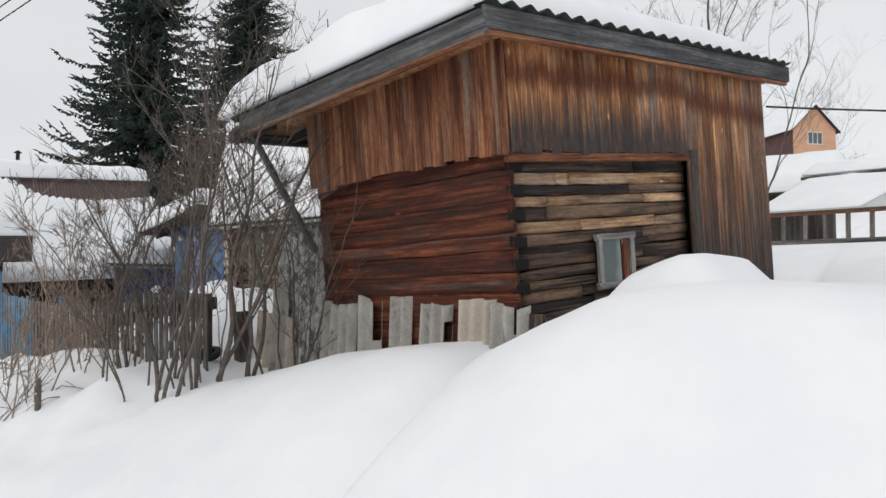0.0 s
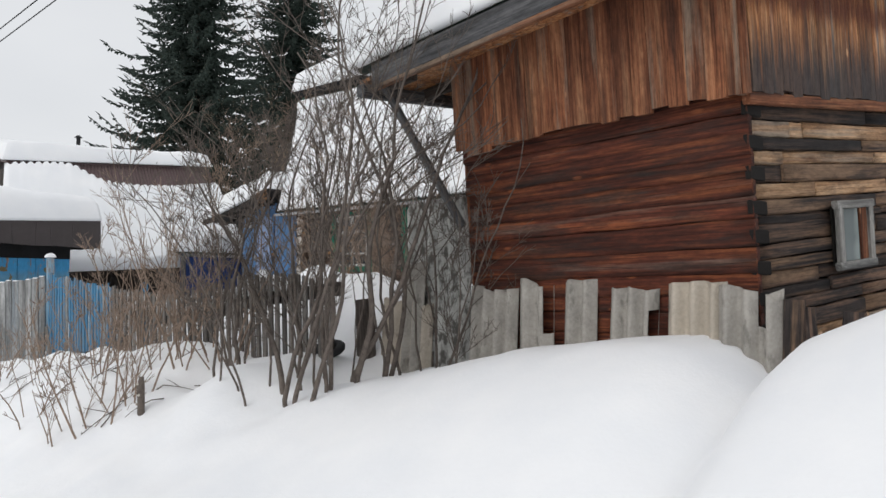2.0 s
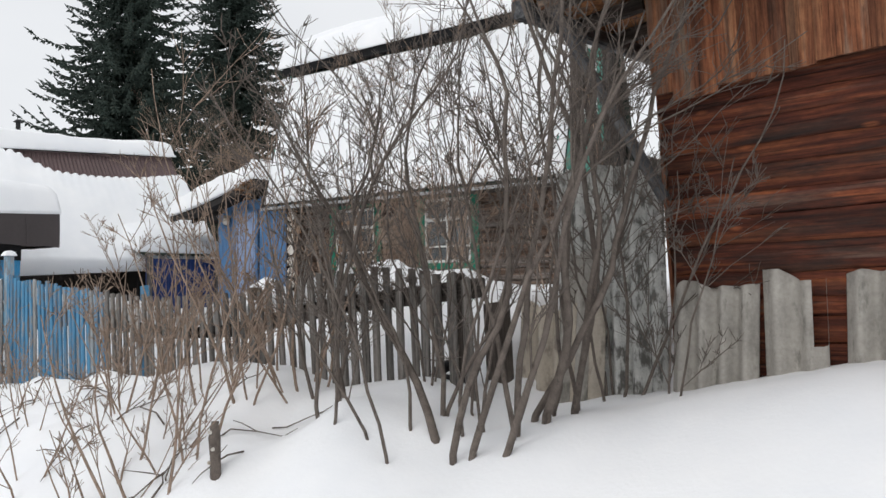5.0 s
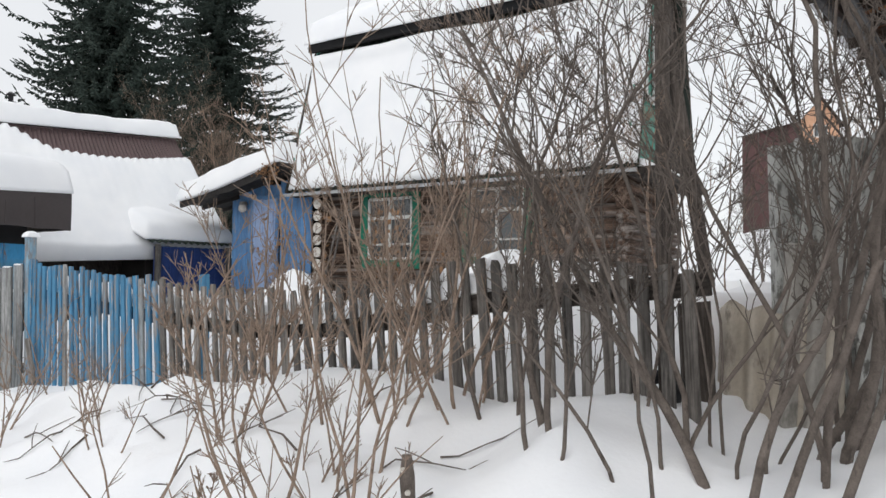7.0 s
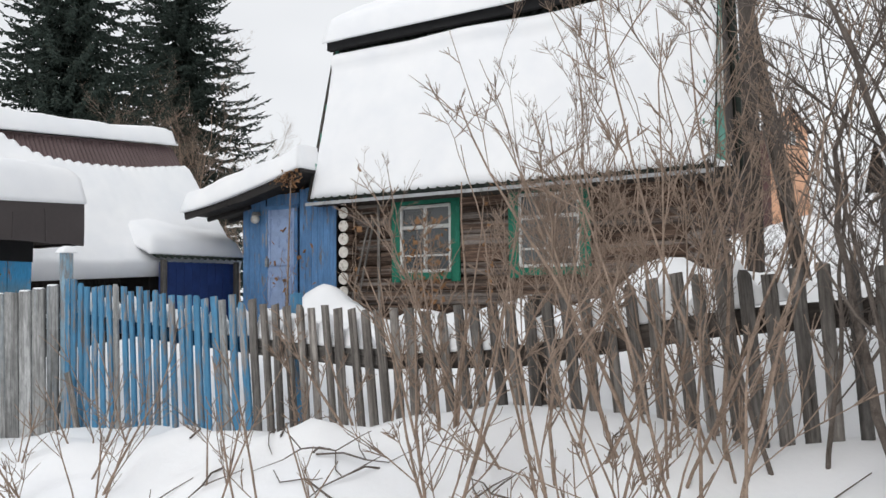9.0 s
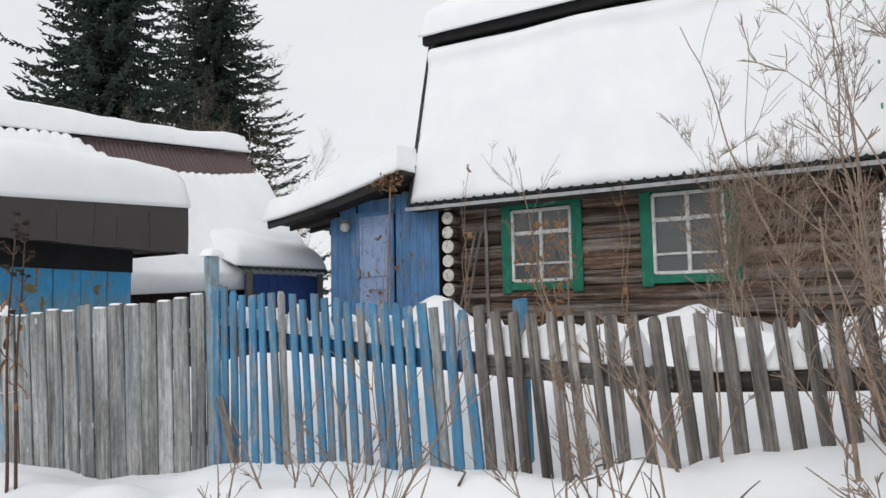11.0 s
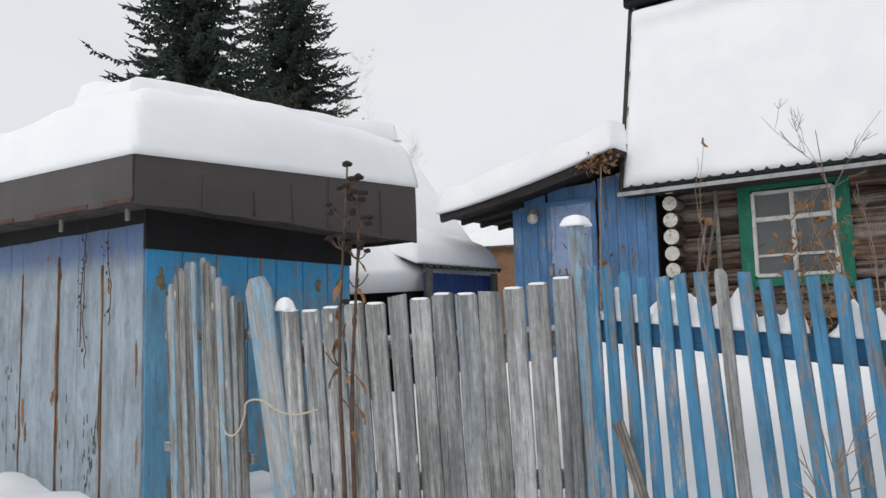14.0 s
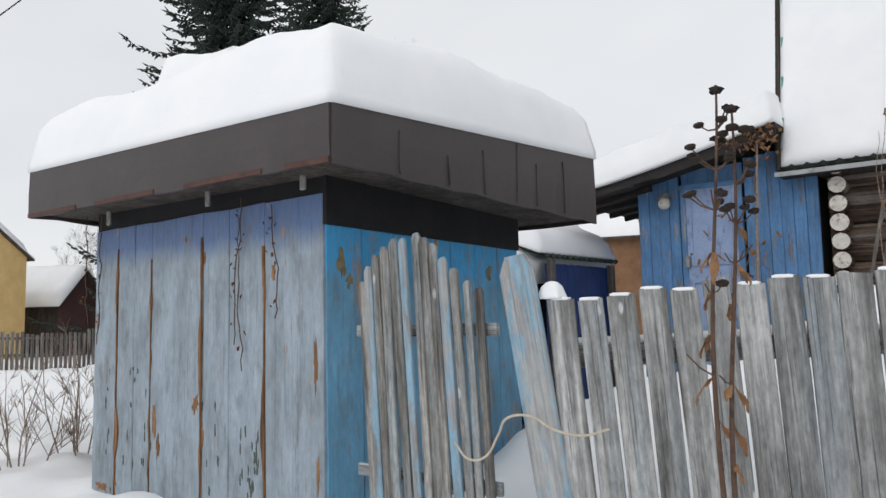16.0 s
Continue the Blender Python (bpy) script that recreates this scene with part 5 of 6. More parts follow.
    for _ in range(150):
        q = rnd.random()
        c = Vector((-17.12 + rnd.gauss(0, 0.13) - 0.1 * q, 10.0 + rnd.gauss(0, 0.03), 3.45 - abs(rnd.gauss(0, 0.16))))
        a, b = Vector((rnd.uniform(-1, 1), rnd.uniform(-1, 1), rnd.uniform(-1, 1))) * 0.03, Vector((rnd.uniform(-1, 1), rnd.uniform(-1, 1), rnd.uniform(-1, 1))) * 0.03
        bm.faces.new([bm.verts.new(c + a), bm.verts.new(c + b), bm.verts.new(c - a * 0.8), bm.verts.new(c - b * 0.7 + a * 0.3)])
    part("leaves", bm, DRY_LEAF, vine)
    bm = bmesh.new()
    tube(bm, [Vector((-17.30, 10.08, 0.6)), Vector((-17.26, 10.05, 1.6)), Vector((-17.22, 10.04, 2.4)), Vector((-17.16, 10.02, 3.3))], [0.02, 0.018, 0.015, 0.01], 5)
    part("stem", bm, TWIG, vine, "dry vine stem")


def tube(bm, pts, radii, sides=5):
    """A tapering tube through the points."""
    prev = None
    for i, p in enumerate(pts):
        d = (pts[min(i + 1, len(pts) - 1)] - pts[max(i - 1, 0)]).normalized()
        a = d.orthogonal().normalized()
        b = d.cross(a)
        ring = [bm.verts.new(p + (a * math.cos(2 * math.pi * k / sides) + b * math.sin(2 * math.pi * k / sides)) * radii[i]) for k in range(sides)]
        if prev:
            off = min(range(sides), key=lambda o: sum((prev[k].co - ring[(k + o) % sides].co).length for k in range(sides)))
            ring = [ring[(k + off) % sides] for k in range(sides)]
            for k in range(sides):
                bm.faces.new((prev[k], prev[(k + 1) % sides], ring[(k + 1) % sides], ring[k]))
        prev = ring
    if sides > 3:
        bm.faces.new(prev)


build_porch()


# ---- dry climbers and laths on the log wall ----
def climber(x, y, z0, z1, leaves, spread, seed, label):
    rnd = random.Random(seed)
    vine = thing("dry_vine", (x, y, z0), label, "vine", "dry climbers on the log house")
    for k in range(2 if leaves < 40 else 7):
        bm = bmesh.new()
        sx, pts = x + rnd.gauss(0, spread * 0.5), []
        for q in range(15):
            sx += rnd.gauss(0, 0.02 + spread * 0.08)
            pts.append(Vector((sx, y + rnd.uniform(-0.02, 0.02), lerp(z0, lerp(z0, z1, rnd.uniform(0.97, 1.0) - 0.09 * k), q / 14))))
        tube(bm, pts, [0.007 - 0.0003 * q for q in range(15)], 4)
        part("stem", bm, TWIG, vine)
    bm = bmesh.new()
    for k in range(leaves):
        c = Vector((x + rnd.gauss(0, spread), y - 0.02 + rnd.gauss(0, 0.02), rnd.uniform(z0, z1)))
        a, b = (Vector((rnd.uniform(-1, 1), rnd.uniform(-0.5, 0.5), rnd.uniform(-1, 1))) * 0.045 for _ in range(2))
        v = [bm.verts.new(c + a), bm.verts.new(c + b), bm.verts.new(c - a), bm.verts.new(c - b), bm.verts.new(c + Vector((0, -0.014, 0)))]
        for i in range(4):
            bm.faces.new((v[i], v[(i + 1) % 4], v[4]))
    part("leaves", bm, DRY_LEAF, vine, "withered brown leaves")


climber(-14.95, 10.42, 1.15, 2.62, 170, 0.20, 61, "tangle of dry brown climber leaves over the window")
climber(-16.02, 10.22, 1.3, 3.5, 12, 0.03, 62, "thin dry climber hanging from the roof edge")
climber(-14.0, 10.50, 1.2, 3.1, 20, 0.05, 63, "thin dry climber hanging from the roof edge")
climber(-17.65, 10.44, 1.0, 2.6, 45, 0.22, 64, "dry climber with withered leaves beside the porch door")
for la, lb in (((-16.27, 10.45, 1.2), (-16.03, 10.60, 2.62)), ((-16.40, 10.45, 1.2), (-16.12, 10.60, 2.60))):
    lath = thing("leaning_lath", la, "thin grey lath leaning on the log wall", "lath", "laths on the log wall")
    board("strip", la, lb, 0.035, 0.02, (0, -1, 0), FENCE_GREY, lath)


# ---- neighbour's house behind the shed, with a maroon metal roof ----
def build_neighbour():
    nb = thing("neighbour_house", (-23, 9, 0.5), "neighbour house with maroon metal roof under heavy snow", "house")
    A, B, D = Vector((-21.74, 6.55, 4.14)), Vector((-21.52, 11.12, 4.46)), Vector((-19.74, 11.2, 2.02))
    C = D + Vector((-0.15, -5.2, -0.25))
    back = Vector((-1.5, 0.05, 0))
    bm = bmesh.new()
    hexa(bm, [C + Vector((-0.5, 0.3, -1.9)), D + Vector((-0.5, 0.1, -1.9)), D + back * 1.6 + Vector((0, 0, -2.0)), C + back * 1.6 + Vector((0, 0, -2.0))],
         [A + Vector((-0.1, 0.1, -0.05)), B + Vector((-0.1, 0, -0.05)), B + back * 1.6 + Vector((0, 0, -0.05)), A + back * 1.6 + Vector((0, 0, -0.05))])
    part("wall", bm, DARK_WOOD, nb, "dark board wall")
    bm = bmesh.new()
    n = 60
    nrm = (B - A).cross(D - A).normalized()
    nrm = nrm if nrm.z > 0 else -nrm
    prev = None
    for i in range(n * 2 + 1):
        f = i / (n * 2)
        o = nrm * (0.0 if (i // 1) % 2 else 0.03)
        q = [bm.verts.new(A.lerp(B, f) + o), bm.verts.new(C.lerp(D, f) + o), bm.verts.new(C.lerp(D, f) - nrm * 0.03), bm.verts.new(A.lerp(B, f) - nrm * 0.03)]
        if prev:
            for k in range(4):
                bm.faces.new((prev[k], prev[(k + 1) % 4], q[(k + 1) % 4], q[k]))
        prev = q
    part("lower_roof", bm, PURPLE_METAL, nb, "maroon ribbed metal roof")
    ra, rb = A + back + Vector((0, 0, 0.28)), B + back + Vector((0, 0, 0.28))
    bm = bmesh.new()
    hexa(bm, [A, B, rb, ra], [p + Vector((0, 0, 0.05)) for p in (A, B, rb, ra)])
    part("upper_roof", bm, PURPLE_METAL, nb, "maroon ribbed metal roof")
    bm = bmesh.new()
    hexa(bm, [ra, rb, rb + back + Vector((0, 0, -0.28)), ra + back + Vector((0, 0, -0.28))], [p + Vector((0, 0, 0.05)) for p in (ra, rb, rb + back + Vector((0, 0, -0.28)), ra + back + Vector((0, 0, -0.28)))])
    part("upper_roof", bm, PURPLE_METAL, nb, "maroon ribbed metal roof")

    def low_base(u, v):
        c = C.lerp(D, lerp(-0.01, 1.01, u)) + nrm * 0.03
        a = A.lerp(B, lerp(-0.01, 1.01, u)) + nrm * 0.03
        top = lerp(0.97, 0.80, step(0.25, 0.45, u)) + 0.012 * (-1 if int(u * 60) % 2 else 1) + 0.03 * math.sin(u * 7)
        return c.lerp(a, lerp(-0.03, top, v))

    snow_slab("roof_snow", (6, 3.4), low_base, lambda u, v: 0.16 + 0.10 * (1 - v), nb, "snow slipping down the steep roof", nu=120, nv=24, edge=0.10, rough=0.04, up=nrm)

    def up_base(u, v):
        a = A.lerp(B, lerp(-0.02, 1.02, u)) - back * 0.07
        r = ra.lerp(rb, lerp(-0.02, 1.02, u))
        return a.lerp(r, v) + Vector((0, 0, 0.055))

    snow_slab("roof_snow", (5.4, 2.7), up_base, lambda u, v: lerp(0.38, 0.30, u) + 0.03 * math.sin(u * 8), nb, "thick snow on the upper roof", nu=50, nv=22, edge=0.22, rough=0.05)
    pipe = bmesh.new()
    tube(pipe, [ra.lerp(rb, 0.42) + Vector((0, 0, 0)), ra.lerp(rb, 0.42) + Vector((0, 0, 0.60))], [0.05, 0.05], 8)
    bmesh.ops.create_cone(pipe, cap_ends=True, segments=10, radius1=0.10, radius2=0.03, depth=0.06, matrix=Matrix.Translation(ra.lerp(rb, 0.42) + Vector((0, 0, 0.62))))
    part("vent_pipe", pipe, CABLE, nb, "small capped vent pipe")
    # lean-to in front of the eave
    lt = thing("lean_to", (-20.3, 10.2, 0.5), "dark blue lean-to with a corrugated roof edge under snow", "shed")
    bm = bmesh.new()
    n = 14 * 6
    prev = None
    for i in range(n + 1):
        yy = lerp(9.25, 11.1, i / n)
        w = 0.02 * math.cos(i / 6 * 2 * math.pi)
        q = [bm.verts.new((-19.38, yy, 2.20 + w)), bm.verts.new((-20.5, yy, 2.62 + w)), bm.verts.new((-20.5, yy, 2.60 + w)), bm.verts.new((-19.38, yy, 2.185 + w))]
        if prev:
            for k in range(4):
                bm.faces.new((prev[k], prev[(k + 1) % 4], q[(k + 1) % 4], q[k]))
        prev = q
    part("roof_sheet", bm, SLATE_DARK, lt, "dark corrugated roof sheet")
    snow_slab("roof_snow", (1.2, 1.9), lambda u, v: (lerp(-20.55, -19.43, u), lerp(9.2, 11.12, v), lerp(2.66, 2.23, u)), lambda u, v: 0.26 + 0.12 * (1 - u), lt, "rounded snow on the lean-to roof", nu=22, nv=26, edge=0.2, rough=0.05)
    for i in range(10):
        yy = lerp(9.4, 11.0, (i + 0.5) / 10)
        board("board", (-19.47, yy, 0.3), (-19.47, yy, 2.12), 0.155, 0.022, (1, 0, 0), LEAN_BLUE, lt, seed=i % 3)
    # block painted near black for the dark inside of the lean-to
    bm = bmesh.new()
    block(bm, -20.5, 9.4, 0.3, -19.73, 11.0, 2.15)
    part("inner_wall", bm, DARK_VOID, lt)
    for yy in (9.45, 10.95):
        board("post", (-19.42, yy, 0.3), (-19.42, yy, 2.15), 0.09, 0.09, (1, 0, 0), FENCE_GREY, lt)


LEAN_BLUE = plain("dark_blue_paint", (0.02, 0.045, 0.16), 0.6, spread=0.3, scale=5)
build_neighbour()


# ---- trees ----
def spruce(x, y, z, height, spread, seed, label):
    rnd = random.Random(seed)
    tree = thing("spruce_tree", (x, y, z), label, "tree", "spruces behind the houses")
    bm = bmesh.new()
    tube(bm, [Vector((x, y, z)), Vector((x, y, z + height * 0.5)), Vector((x, y, z + height))], [0.30, 0.19, 0.02], 8)
    part("trunk", bm, BARK, tree)
    vs, fs = [], []

    def spindle(p, d, ln, w):
        a = d.orthogonal().normalized() * w
        b = d.cross(a).normalized() * w
        i = len(vs)
        vs.extend([p, p + d * ln * 0.45 + a, p + d * ln * 0.45 - a * 0.5 + b * 0.86, p + d * ln * 0.45 - a * 0.5 - b * 0.86, p + d * ln])
        for k in range(3):
            fs.append((i, i + 1 + k, i + 1 + (k + 1) % 3))
            fs.append((i + 4, i + 1 + (k + 1) % 3, i + 1 + k))

    # whorls of boughs: each droops, lifts at its tip and carries hanging side sprays
    zz = z + 1.5
    while zz < z + height - 0.3:
        f = (zz - z) / height
        reach = spread * (1 - f) ** 0.72 * rnd.uniform(0.80, 1.10) + 0.10
        turn = rnd.uniform(0, 6.28)
        count = rnd.randint(8, 12)
        for c in range(count):
            a = turn + 2 * math.pi * c / count + rnd.gauss(0, 0.22)
            out = Vector((math.cos(a), math.sin(a), 0))
            side = out.cross(Vector((0, 0, 1)))
            r = reach * rnd.uniform(0.55, 1.08)
            sag, lift = rnd.uniform(0.25, 0.50), rnd.uniform(0.22, 0.42)
            steps = max(3, int(r / 0.30))
            for s in range(steps):
                q = (s + 0.5) / steps
                p = Vector((x, y, zz)) + out * r * q + side * 0.10 * r * math.sin(q * 3 + a) + Vector((0, 0, r * (-sag * q + lift * q * q * q) + rnd.uniform(-0.06, 0.06)))
                spindle(p, (out + Vector((0, 0, -sag + 3 * lift * q * q + rnd.gauss(0, 0.12)))).normalized(), 0.50, 0.055)
                w = (1.05 - 0.75 * q) * min(1.0, 0.45 + q * 2)
                for sg in (-1, 1):
                    for _ in range(2):
                        d = (out * rnd.uniform(0.35, 0.8) + side * sg * rnd.uniform(0.4, 1.0) + Vector((0, 0, rnd.uniform(-1.0, -0.1)))).normalized()
                        spindle(p + out * rnd.uniform(-0.12, 0.12), d, rnd.uniform(0.35, 0.85) * w, 0.085)
                if rnd.random() < 0.8:
                    spindle(p, Vector((rnd.gauss(0, 0.2), rnd.gauss(0, 0.2), -1)).normalized(), rnd.uniform(0.3, 0.7) * w, 0.08)
        zz += rnd.uniform(0.30, 0.46)
    me = bpy.data.meshes.new("crown")
    me.from_pydata([tuple(v) for v in vs], [], fs)
    me.materials.append(NEEDLE)
    part("crown", me, NEEDLE, tree, "dark green drooping needle boughs")


NEEDLE = plain("spruce_needle", (0.031, 0.046, 0.038), 0.85, spread=0.5, scale=3.0, second=(0.042, 0.050, 0.038))
spruce(-49.2, 25.2, 0.6, 30, 8.6, 1, "tall dark green spruce with drooping boughs behind the houses")
spruce(-54.8, 36.6, 0.6, 29, 11.5, 2, "dark green spruce, thinner than its neighbour, with drooping boughs")


def grow(bm, rnd, p, d, length, radius, depth, wander=0.16, rise=0.10, kids=(4, 7), sides=5, tips=None):
    """One shoot with side shoots, into bm."""
    n = max(3, int(length / 0.16))
    pts, rads = [p.copy()], [radius]
    d = d.normalized()
    for i in range(n):
        d = (d + Vector((rnd.gauss(0, wander), rnd.gauss(0, wander), rnd.gauss(0, wander * 0.6) + rise)) * 0.55).normalized()
        p = p + d * (length / n)
        pts.append(p.copy())
        rads.append(radius * (1 - 0.80 * (i + 1) / n) + 0.0012)
    tube(bm, pts, rads, sides)
    if tips is not None:
        tips.append(pts[-1])
    if depth <= 0:
        return
    for _ in range(rnd.randint(*kids)):
        k = rnd.randint(max(1, int(n * 0.22)), n - 1)
        base = (pts[k + 1] - pts[k]).normalized() if k < n else d
        sidev = Vector((rnd.uniform(-1, 1), rnd.uniform(-1, 1), rnd.uniform(-0.15, 0.6))).normalized()
        nd = (base * 0.85 + sidev * rnd.uniform(0.5, 0.95)).normalized()
        grow(bm, rnd, pts[k].copy(), nd, length * rnd.uniform(0.25, 0.62) * (1 - 0.35 * k / n), max(0.0016, rads[k] * rnd.uniform(0.3, 0.52)), depth - 1, wander * 1.25, rise * 0.6, kids, 3 if depth < 3 else 4, tips)


def shrub(x, y, stems, height, radius, mat, seed, label, spread=0.35, depth=2, kids=(4, 7), name="shrub", category="shrub", group="bare shrubs along the fence", lean_to=(0, 0), rise=0.10, foot=0.22, wander=0.15):
    rnd = random.Random(seed)
    z = ground_height(x, y)
    bush = thing(name, (x, y, z - 0.05), label, category, group)
    for i in range(stems):
        a = rnd.uniform(0, 2 * math.pi)
        q = rnd.uniform(0.1, 1)
        px, py = x + math.cos(a) * q * foot, y + math.sin(a) * q * foot
        d = Vector((math.cos(a) * spread * q + lean_to[0] + rnd.gauss(0, 0.1), math.sin(a) * spread * q * 0.8 + lean_to[1] + rnd.gauss(0, 0.08), 1))
        bm = bmesh.new()
        grow(bm, rnd, Vector((px, py, ground_height(px, py) - 0.12)), d, height * rnd.uniform(0.62, 1.08), radius * rnd.uniform(0.55, 1.1), depth, wander, rise, kids, 6)
        part("stem", bm, mat, bush, smooth=True)
    return bush


# thick old stems beside the barn
OLD = "tall bare dark-stemmed shrub growing out of the snow"
for i, (sx, sy, sn, sh, sr) in enumerate(((-8.34, 4.60, 2, 3.2, 0.026), (-8.16, 4.66, 2, 3.0, 0.022), (-8.15, 4.80, 2, 3.5, 0.026), (-8.37, 4.93, 2, 3.0, 0.018), (-8.20, 5.14, 2, 3.8, 0.030), (-8.10, 5.43, 2, 3.3, 0.024), (-8.27, 5.72, 2, 3.2, 0.022), (-7.95, 5.72, 2, 2.6, 0.016), (-8.72, 4.90, 2, 2.8, 0.020), (-9.16, 4.74, 2, 2.4, 0.020), (-9.50, 5.05, 2, 2.2, 0.016), (-7.62, 5.66, 2, 1.7, 0.008), (-9.0, 4.55, 2, 2.0, 0.013), (-8.5, 5.25, 3, 2.7, 0.012), (-8.9, 5.22, 3, 2.3, 0.011), (-8.05, 5.86, 3, 2.6, 0.011), (-8.6, 4.6, 3, 2.2, 0.010))):
    shrub(sx, sy, sn, sh, sr * 0.85, BARK, 100 + i, OLD, 0.22, 3, (4, 6), foot=0.15, rise=0.12, wander=0.25)
# lighter brown shrubs along the fence
FINE = "light brown bare shrub with fine twigs by the fence"
for i, (sx, sy, sn, sh) in enumerate(((-9.68, 4.15, 4, 1.6), (-9.62, 3.92, 3, 1.1), (-10.0, 4.8, 6, 1.9), (-10.1, 3.95, 2, 0.8), (-10.76, 4.35, 5, 1.3), (-10.4, 4.75, 5, 1.7), (-11.0, 4.8, 4, 1.2), (-11.5, 4.95, 3, 0.9), (-9.75, 5.05, 5, 2.1), (-12.05, 4.95, 2, 0.7), (-9.95, 5.1, 4, 1.6))):
    shrub(sx, sy, sn, sh, 0.0088, TWIG, 200 + i, FINE, 0.60, 3, (3, 5), foot=0.16, lean_to=(-0.08, 0), rise=0.06)


# ---- bare weeds in the snow bank ----
for i in range(12):
    rr = random.Random(400 + i)
    wx, wy = rr.uniform(-13.8, -9.0), rr.uniform(3.6, 4.7)
    shrub(wx, wy, rr.randint(2, 4), rr.uniform(0.5, 1.0), 0.006, TWIG, 430 + i, "thin dry weed stalks standing in the snow bank", 0.9, 2, (2, 4), "weed_stalks", "weed", "dry weeds in the bank", rise=0.03, foot=0.12)
for i in range(5):
    rr = random.Random(480 + i)
    shrub(rr.uniform(-22.0, -20.9), rr.uniform(3.6, 5.2), 4, rr.uniform(1.0, 1.5), 0.008, TWIG, 490 + i, "thin dry shrub in the snow beside the shed", 0.6, 2, (4, 7), "weed_stalks", "weed", "dry weeds beside the shed", rise=0.06)
# shrubs in the yard and thin trees behind
for i, (sx, sy, sn, sh) in enumerate(((-11.0, 7.3, 5, 2.4), (-10.2, 7.0, 6, 2.3), (-9.6, 8.2, 4, 2.8))):
    shrub(sx, sy, sn, sh, 0.010, TWIG, 310 + i, "tall thin bare brown shrub in the yard behind the fence", 0.38, 3, (4, 6), foot=0.45, rise=0.15)
shrub(-11.9, 8.8, 12, 1.9, 0.008, TWIG, 301, "bare brown lilac shrub in front of the house windows", 0.40, 3, (5, 8), foot=0.55, rise=0.14)
shrub(-14.4, 9.6, 3, 2.0, 0.012, TWIG, 302, "thin dry shrub with a few withered leaves by the window", 0.4, 3, (3, 5), foot=0.2)
for i, (tx, ty, th) in enumerate(((-8.0, 12.5, 5.5), (-6.6, 13.5, 6.0), (-9.0, 15.5, 6.5))):
    shrub(tx, ty, 3, th, 0.030, BARK if i % 2 else TWIG, 320 + i, "tall thin bare tree in the yard behind the fence", 0.2, 3, (4, 7), "bare_tree", "tree", "bare trees behind the fence", foot=0.3)
for i, (tx, ty, th) in enumerate(((-44.5, 26.5, 15), (-43.0, 28.5, 12), (-40.5, 30, 9))):
    shrub(tx, ty, 2, th, 0.07, TWIG, 340 + i, "brown bare tree in front of the spruces", 0.15, 3, (10, 14), "bare_tree", "tree", "far bare trees", foot=0.3)


# ---- tall dead weed with seed heads by the gate ----
def seed_weed(x, y, top, seed, lean_x):
    rnd = random.Random(seed)
    z = ground_height(x, y)
    weed = thing("dead_flower", (x, y, z - 0.05), "tall dead flower stalk with round dark seed heads", "weed", "dead flowers by the gate")
    n = 14
    pts = [Vector((x + lean_x * f + 0.015 * math.sin(f * 7 + seed), y + 0.01 * math.cos(f * 5), lerp(z - 0.1, top, f))) for f in (k / n for k in range(n + 1))]
    bm = bmesh.new()
    tube(bm, pts, [0.012 - 0.008 * k / n for k in range(n + 1)], 6)
    part("stalk", bm, WEED, weed, smooth=True)

    def head(p, r):
        m = bmesh.new()
        bmesh.ops.create_icosphere(m, subdivisions=2, radius=r)
        for v in m.verts:
            v.co *= 1 + 0.22 * math.sin(v.co.x * 900) * math.cos(v.co.y * 800)
            v.co.z *= 0.62
        part("seed_head", m, WEED_DARK, weed, "", Matrix.Translation(p))

    head(pts[-1], 0.023)
    for k in range(20):
        f = rnd.uniform(0.80, 0.99) if k < 14 else rnd.uniform(0.5, 0.8)
        p = pts[int(f * n)]
        a = rnd.uniform(0, 2 * math.pi)
        ln = rnd.uniform(0.03, 0.085)
        q = p + Vector((math.cos(a) * ln, math.sin(a) * ln * 0.8, ln * rnd.uniform(0.4, 1.1)))
        m = bmesh.new()
        tube(m, [p, p.lerp(q, 0.5) + Vector((0, 0, -0.01)), q], [0.0035, 0.003, 0.0025], 4)
        part("twig", m, WEED, weed)
        if k < 15:
            head(q, rnd.uniform(0.014, 0.021))
    for k in range(8):
        f = rnd.uniform(0.35, 0.85)
        p = pts[int(f * n)]
        a = rnd.uniform(0, 2 * math.pi)
        out = Vector((math.cos(a), math.sin(a), -0.4))
        side = out.cross(Vector((0, 0, 1))).normalized()
        m = bmesh.new()
        prev = None
        ln = rnd.uniform(0.03, 0.07)
        for s in range(6):
            q = s / 5
            c = p + out * ln * math.sin(q * 1.9) + Vector((0, 0, -ln * 1.3 * q))
            w = 0.011 * math.sin(math.pi * min(0.97, q * 0.9 + 0.1)) + 0.002
            curl = Vector((0, 0, 0.010 * math.sin(q * 9)))
            ring = [m.verts.new(c - side * w + curl), m.verts.new(c + out * 0.006), m.verts.new(c + side * w - curl)]
            if prev:
                m.faces.new((prev[0], prev[1], ring[1], ring[0]))
                m.faces.new((prev[1], prev[2], ring[2], ring[1]))
            prev = ring
        part("leaf", m, DRY_LEAF, weed, "curled dry leaf")


WEED_DARK = plain("seed_head", (0.03, 0.022, 0.018), 0.95, spread=0.4, scale=60)
seed_weed(-15.61, 4.23, 2.18, 1, 0.05)
seed_weed(-15.58, 4.27, 2.12, 2, 0.06)


